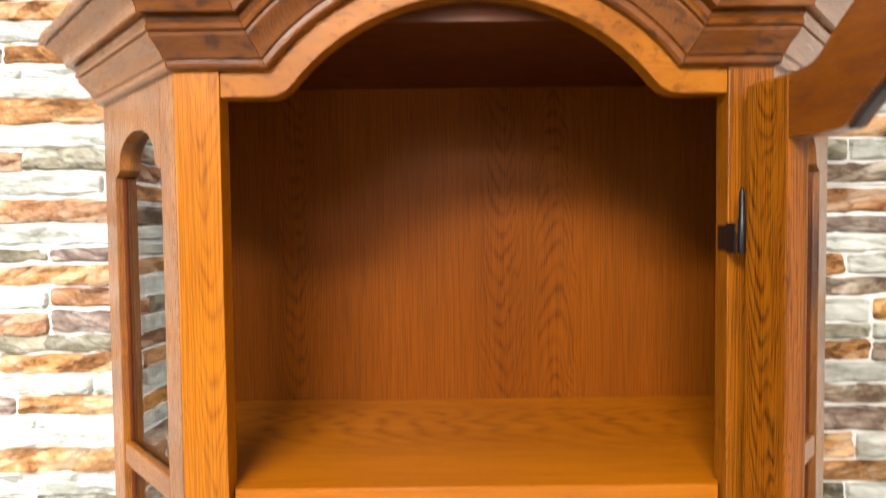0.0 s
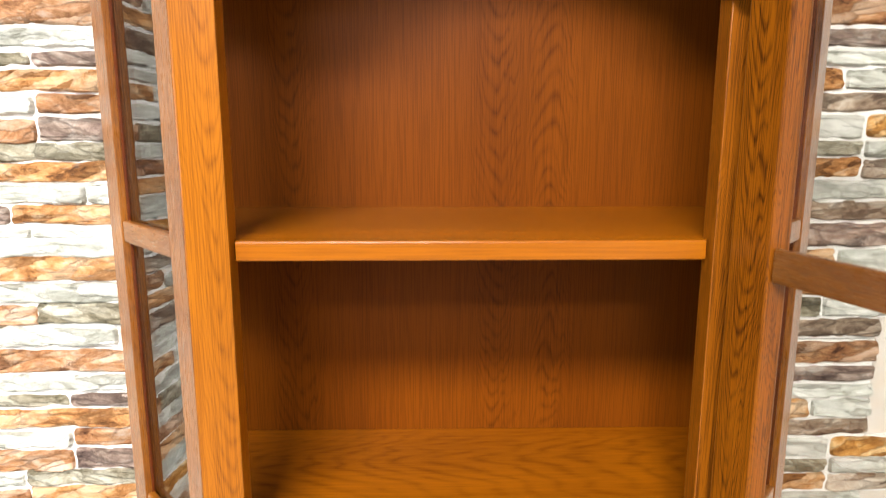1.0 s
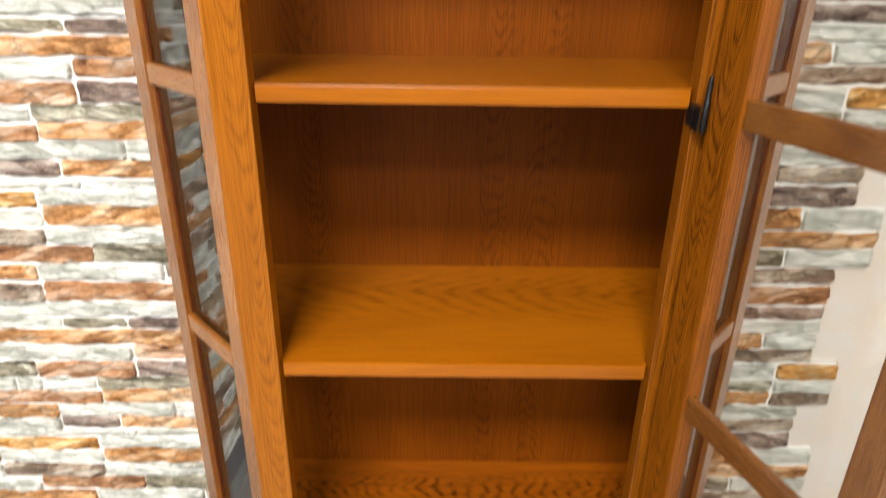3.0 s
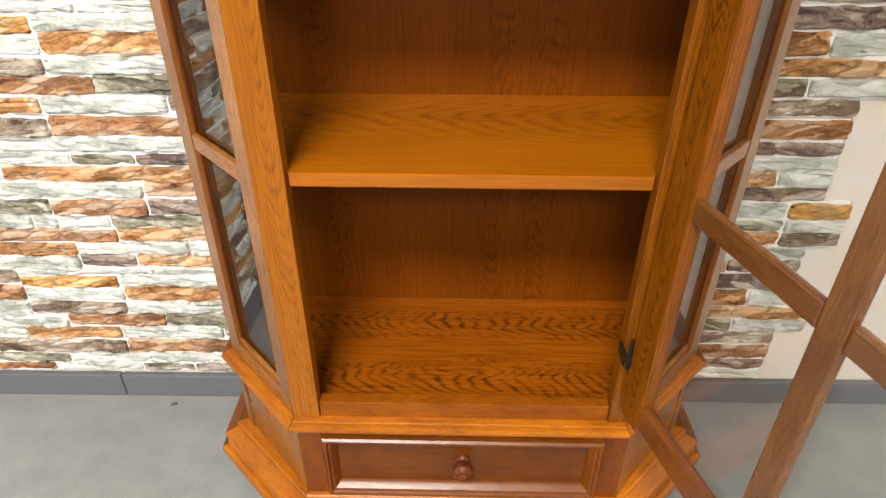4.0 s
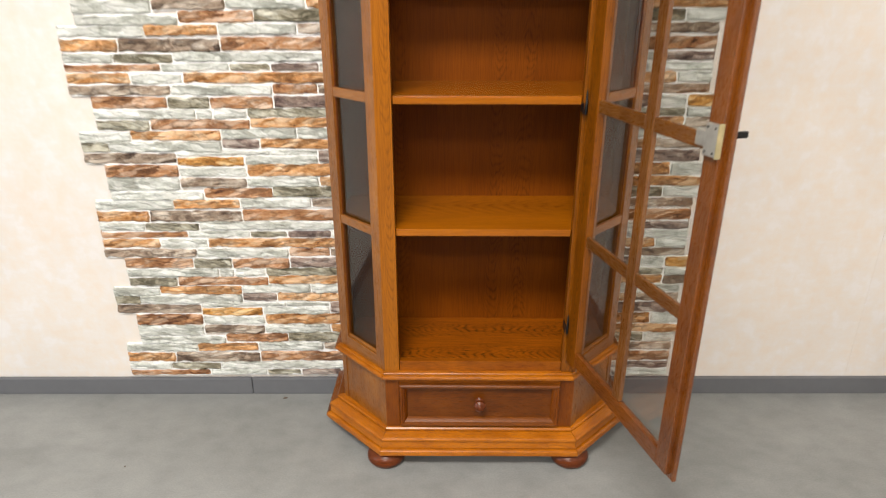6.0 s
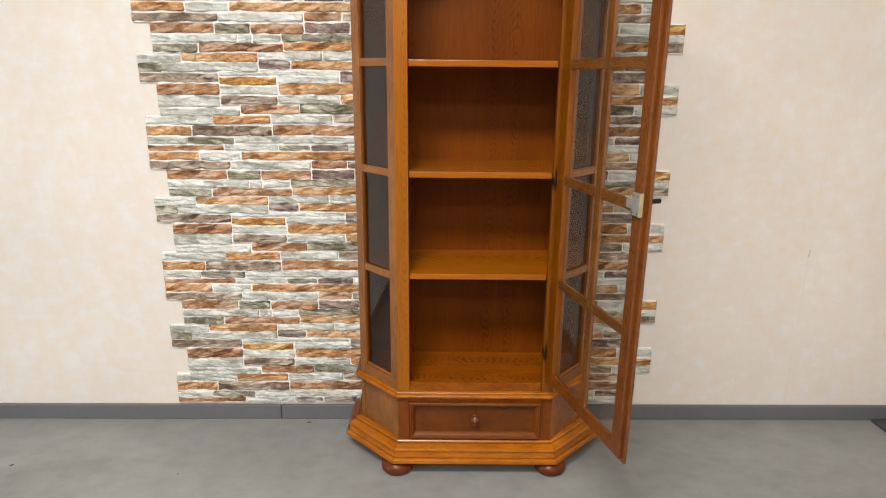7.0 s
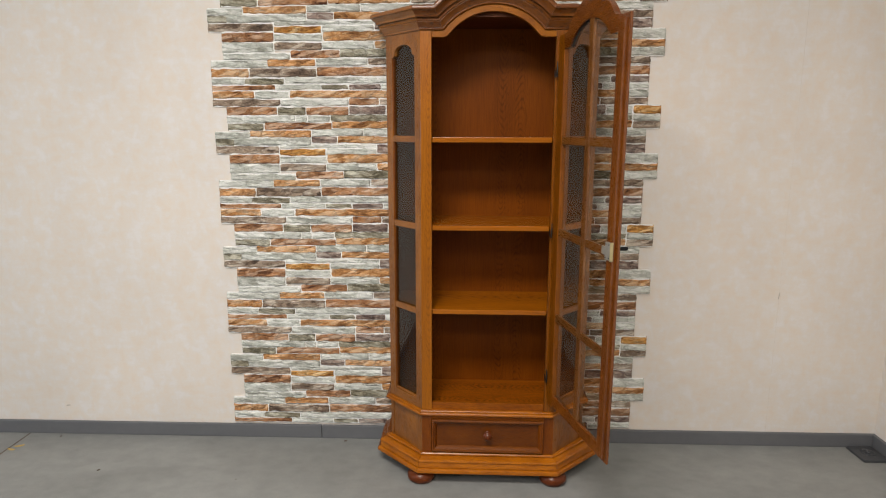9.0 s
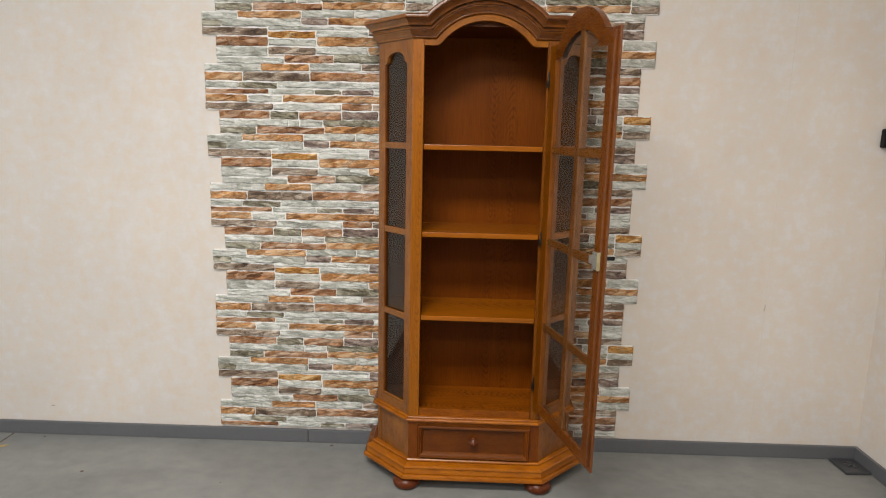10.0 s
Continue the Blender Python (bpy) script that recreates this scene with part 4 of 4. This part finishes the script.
course(0.295, 0.320, (G, 0.001, 0.147, 0.001), (K, 0.150, 0.324, 0.001), (G, 0.330, 0.785, -0.003), (D, 0.790, 0.952, -0.003))
course(0.325, 0.345, (R, 0.000, 0.283, 0.001), (G, 0.287, 0.487, -0.001), (K, 0.491, 0.609, -0.001), (D, 0.614, 0.752, -0.001), (G, 0.757, 0.952, -0.001))
course(0.351, 0.381, (O, 0.001, 0.189, 0.000), (G, 0.194, 0.344, 0.001), (O, 0.349, 0.848, -0.001), (G, 0.853, 0.952, -0.001))
course(0.386, 0.414, (B, 0.000, 0.302, 0.001), (G, 0.306, 0.607, 0.001), (R, 0.612, 0.743, -0.002), (B, 0.748, 0.952, -0.002))
course(0.420, 0.454, (R, 0.059, 0.287, 0.000), (K, 0.291, 0.415, 0.001), (R, 0.419, 0.606, 0.001), (D, 0.611, 0.771, -0.002), (G, 0.776, 0.888, -0.002), (Y, 0.893, 1.011, -0.002))
course(0.459, 0.486, (G, 0.058, 0.367, 0.001), (G, 0.371, 0.419, 0.001), (G, 0.424, 0.523, 0.000), (K, 0.527, 0.888, -0.004), (G, 0.893, 1.011, -0.004))
course(0.490, 0.520, (K, 0.060, 0.222, 0.001), (R, 0.228, 0.528, -0.001), (O, 0.533, 0.888, -0.007), (B, 0.893, 1.011, -0.006))

PERIOD, PITCH, CLAD_X, CLAD_Z, CLAD_LOW, CLAD_HIGH = 0.537, 0.9835, -1.248, 1.506, 0.073, 2.33
shape_rng = random.Random(4)


def stone_mesh(kind, w, h):
    """A split stone, w wide and h high, its corner at the top left: an uneven face that falls away to a rounded rim."""
    seed = Vector((shape_rng.uniform(0, 50), shape_rng.uniform(0, 50), shape_rng.uniform(0, 50)))
    proud, tilt = shape_rng.uniform(0.0105, 0.0150), shape_rng.uniform(-0.10, 0.10)
    ends = [0.0, 0.0025, 0.005, 0.008, 0.012, 0.018]
    count = max(2, int((w - 0.036) / 0.010))
    us = ends + [0.018 + (w - 0.036) * i / count for i in range(1, count)] + [w - e for e in ends[::-1]]
    vs = [h * v for v in (0.0, 0.05, 0.10, 0.16, 0.23, 0.34, 0.50, 0.66, 0.77, 0.84, 0.90, 0.95, 1.0)]
    corner = min(0.0085, h * 0.42)
    lean, skew = shape_rng.uniform(-0.0032, 0.0032), shape_rng.uniform(-0.0032, 0.0032)
    bm = bmesh.new()
    grid = []
    for v in vs:
        line_v = []
        for u in us:
            px, pz = abs(u - w / 2) - w / 2 + corner, abs(v - h / 2) - h / 2 + corner
            inside = corner - (math.hypot(max(px, 0), max(pz, 0)) + min(max(px, pz), 0))
            top_cut = max(0.0, lean * (2 * u / w - 1)) + 0.0034 * max(0.0, noise.fractal(seed + Vector((u * 17, 0, 11)), 1.0, 2.0, 3))
            low_cut = max(0.0, skew * (2 * u / w - 1)) + 0.0034 * max(0.0, noise.fractal(seed + Vector((u * 17, 0, 23)), 1.0, 2.0, 3))
            inside = min(inside, v - top_cut, h - v - low_cut)
            inside += 0.0026 * noise.fractal(seed + Vector((u * 34, v * 48, 7)), 1.0, 2.0, 3)
            rim = max(0.0, min(inside / 0.0044, 1.0))
            rim = 1 - (1 - rim) ** 2.4
            n = noise.fractal(seed + Vector((u * 20, v * 60, 0)), 1.0, 2.0, 4)
            crack = abs(noise.noise(seed + Vector((u * 30 + v * 40, v * 75, 4))))
            face = 0.0082 if rim > 0.85 else 0.0008
            y = 0.001 + proud * rim * (1 + tilt * (2 * u / w - 1)) + 0.0050 * n * rim - 0.0044 * rim * max(0.0, 1 - crack / 0.16)
            line_v.append(bm.verts.new((u, -max(y, face), -v)))
        grid.append(line_v)
    for r0, r1 in zip(grid, grid[1:]):
        for i in range(len(us) - 1):
            bm.faces.new((r0[i], r1[i], r1[i + 1], r0[i + 1]))
    bmesh.ops.recalc_face_normals(bm, faces=bm.faces)
    if sum(f.normal.y for f in bm.faces) > 0:
        bmesh.ops.reverse_faces(bm, faces=bm.faces)
    rim_loop = grid[0] + [r[-1] for r in grid[1:]] + grid[-1][-2::-1] + [r[0] for r in grid[-2:0:-1]]
    back = [bm.verts.new((v.co.x, 0.0, v.co.z)) for v in rim_loop]
    for i in range(len(rim_loop)):
        j = (i + 1) % len(rim_loop)
        bm.faces.new((rim_loop[i], rim_loop[j], back[j], back[i]))
    bmesh.ops.recalc_face_normals(bm, faces=bm.faces)
    me = bpy.data.meshes.new("stone")
    bm.to_mesh(me)
    bm.free()
    me.shade_smooth()
    me.set_sharp_from_angle(angle=radians(38))
    me.materials.append(STONES[kind])
    return me


stone_data = [(stone_mesh(kind, b - a + 0.0036, low - top + 0.0046), a - 0.0018, top - 0.0023, b, low) for kind, a, b, top, low in stones]
for col in (0, 1):
    for k in range(-2, 3):
        x0, z0 = CLAD_X + PITCH * col, CLAD_Z + PERIOD * k
        grout = bmesh.new()
        fits = []
        for me, a, top, b, low in stone_data:
            if z0 - low < CLAD_LOW or z0 - top > CLAD_HIGH:
                continue
            fits.append((me, a, top))
            start = a + 0.005 if col == 0 and a < 0.07 else a - 0.002
            end = b - 0.004 if col == 1 and b > 0.94 else b + 0.0045
            box((start, -0.0068 - 0.00002 * len(fits), -low - 0.0032), (end, 0.0, -top + 0.001), 0, None, grout)
        if not fits:
            continue
        panel = part("cladding_panel", grout, grout_mat)
        panel.matrix_world = pose(x0, WALL, z0)
        tagged(panel, "wall panel of grey, orange and brown split stones with white joints", "stone cladding", "stone cladding panels", "structure")
        for me, a, top in fits:
            ob = new("stone", me)
            ob.parent = panel
            ob.location = (a, -0.0004, -top)
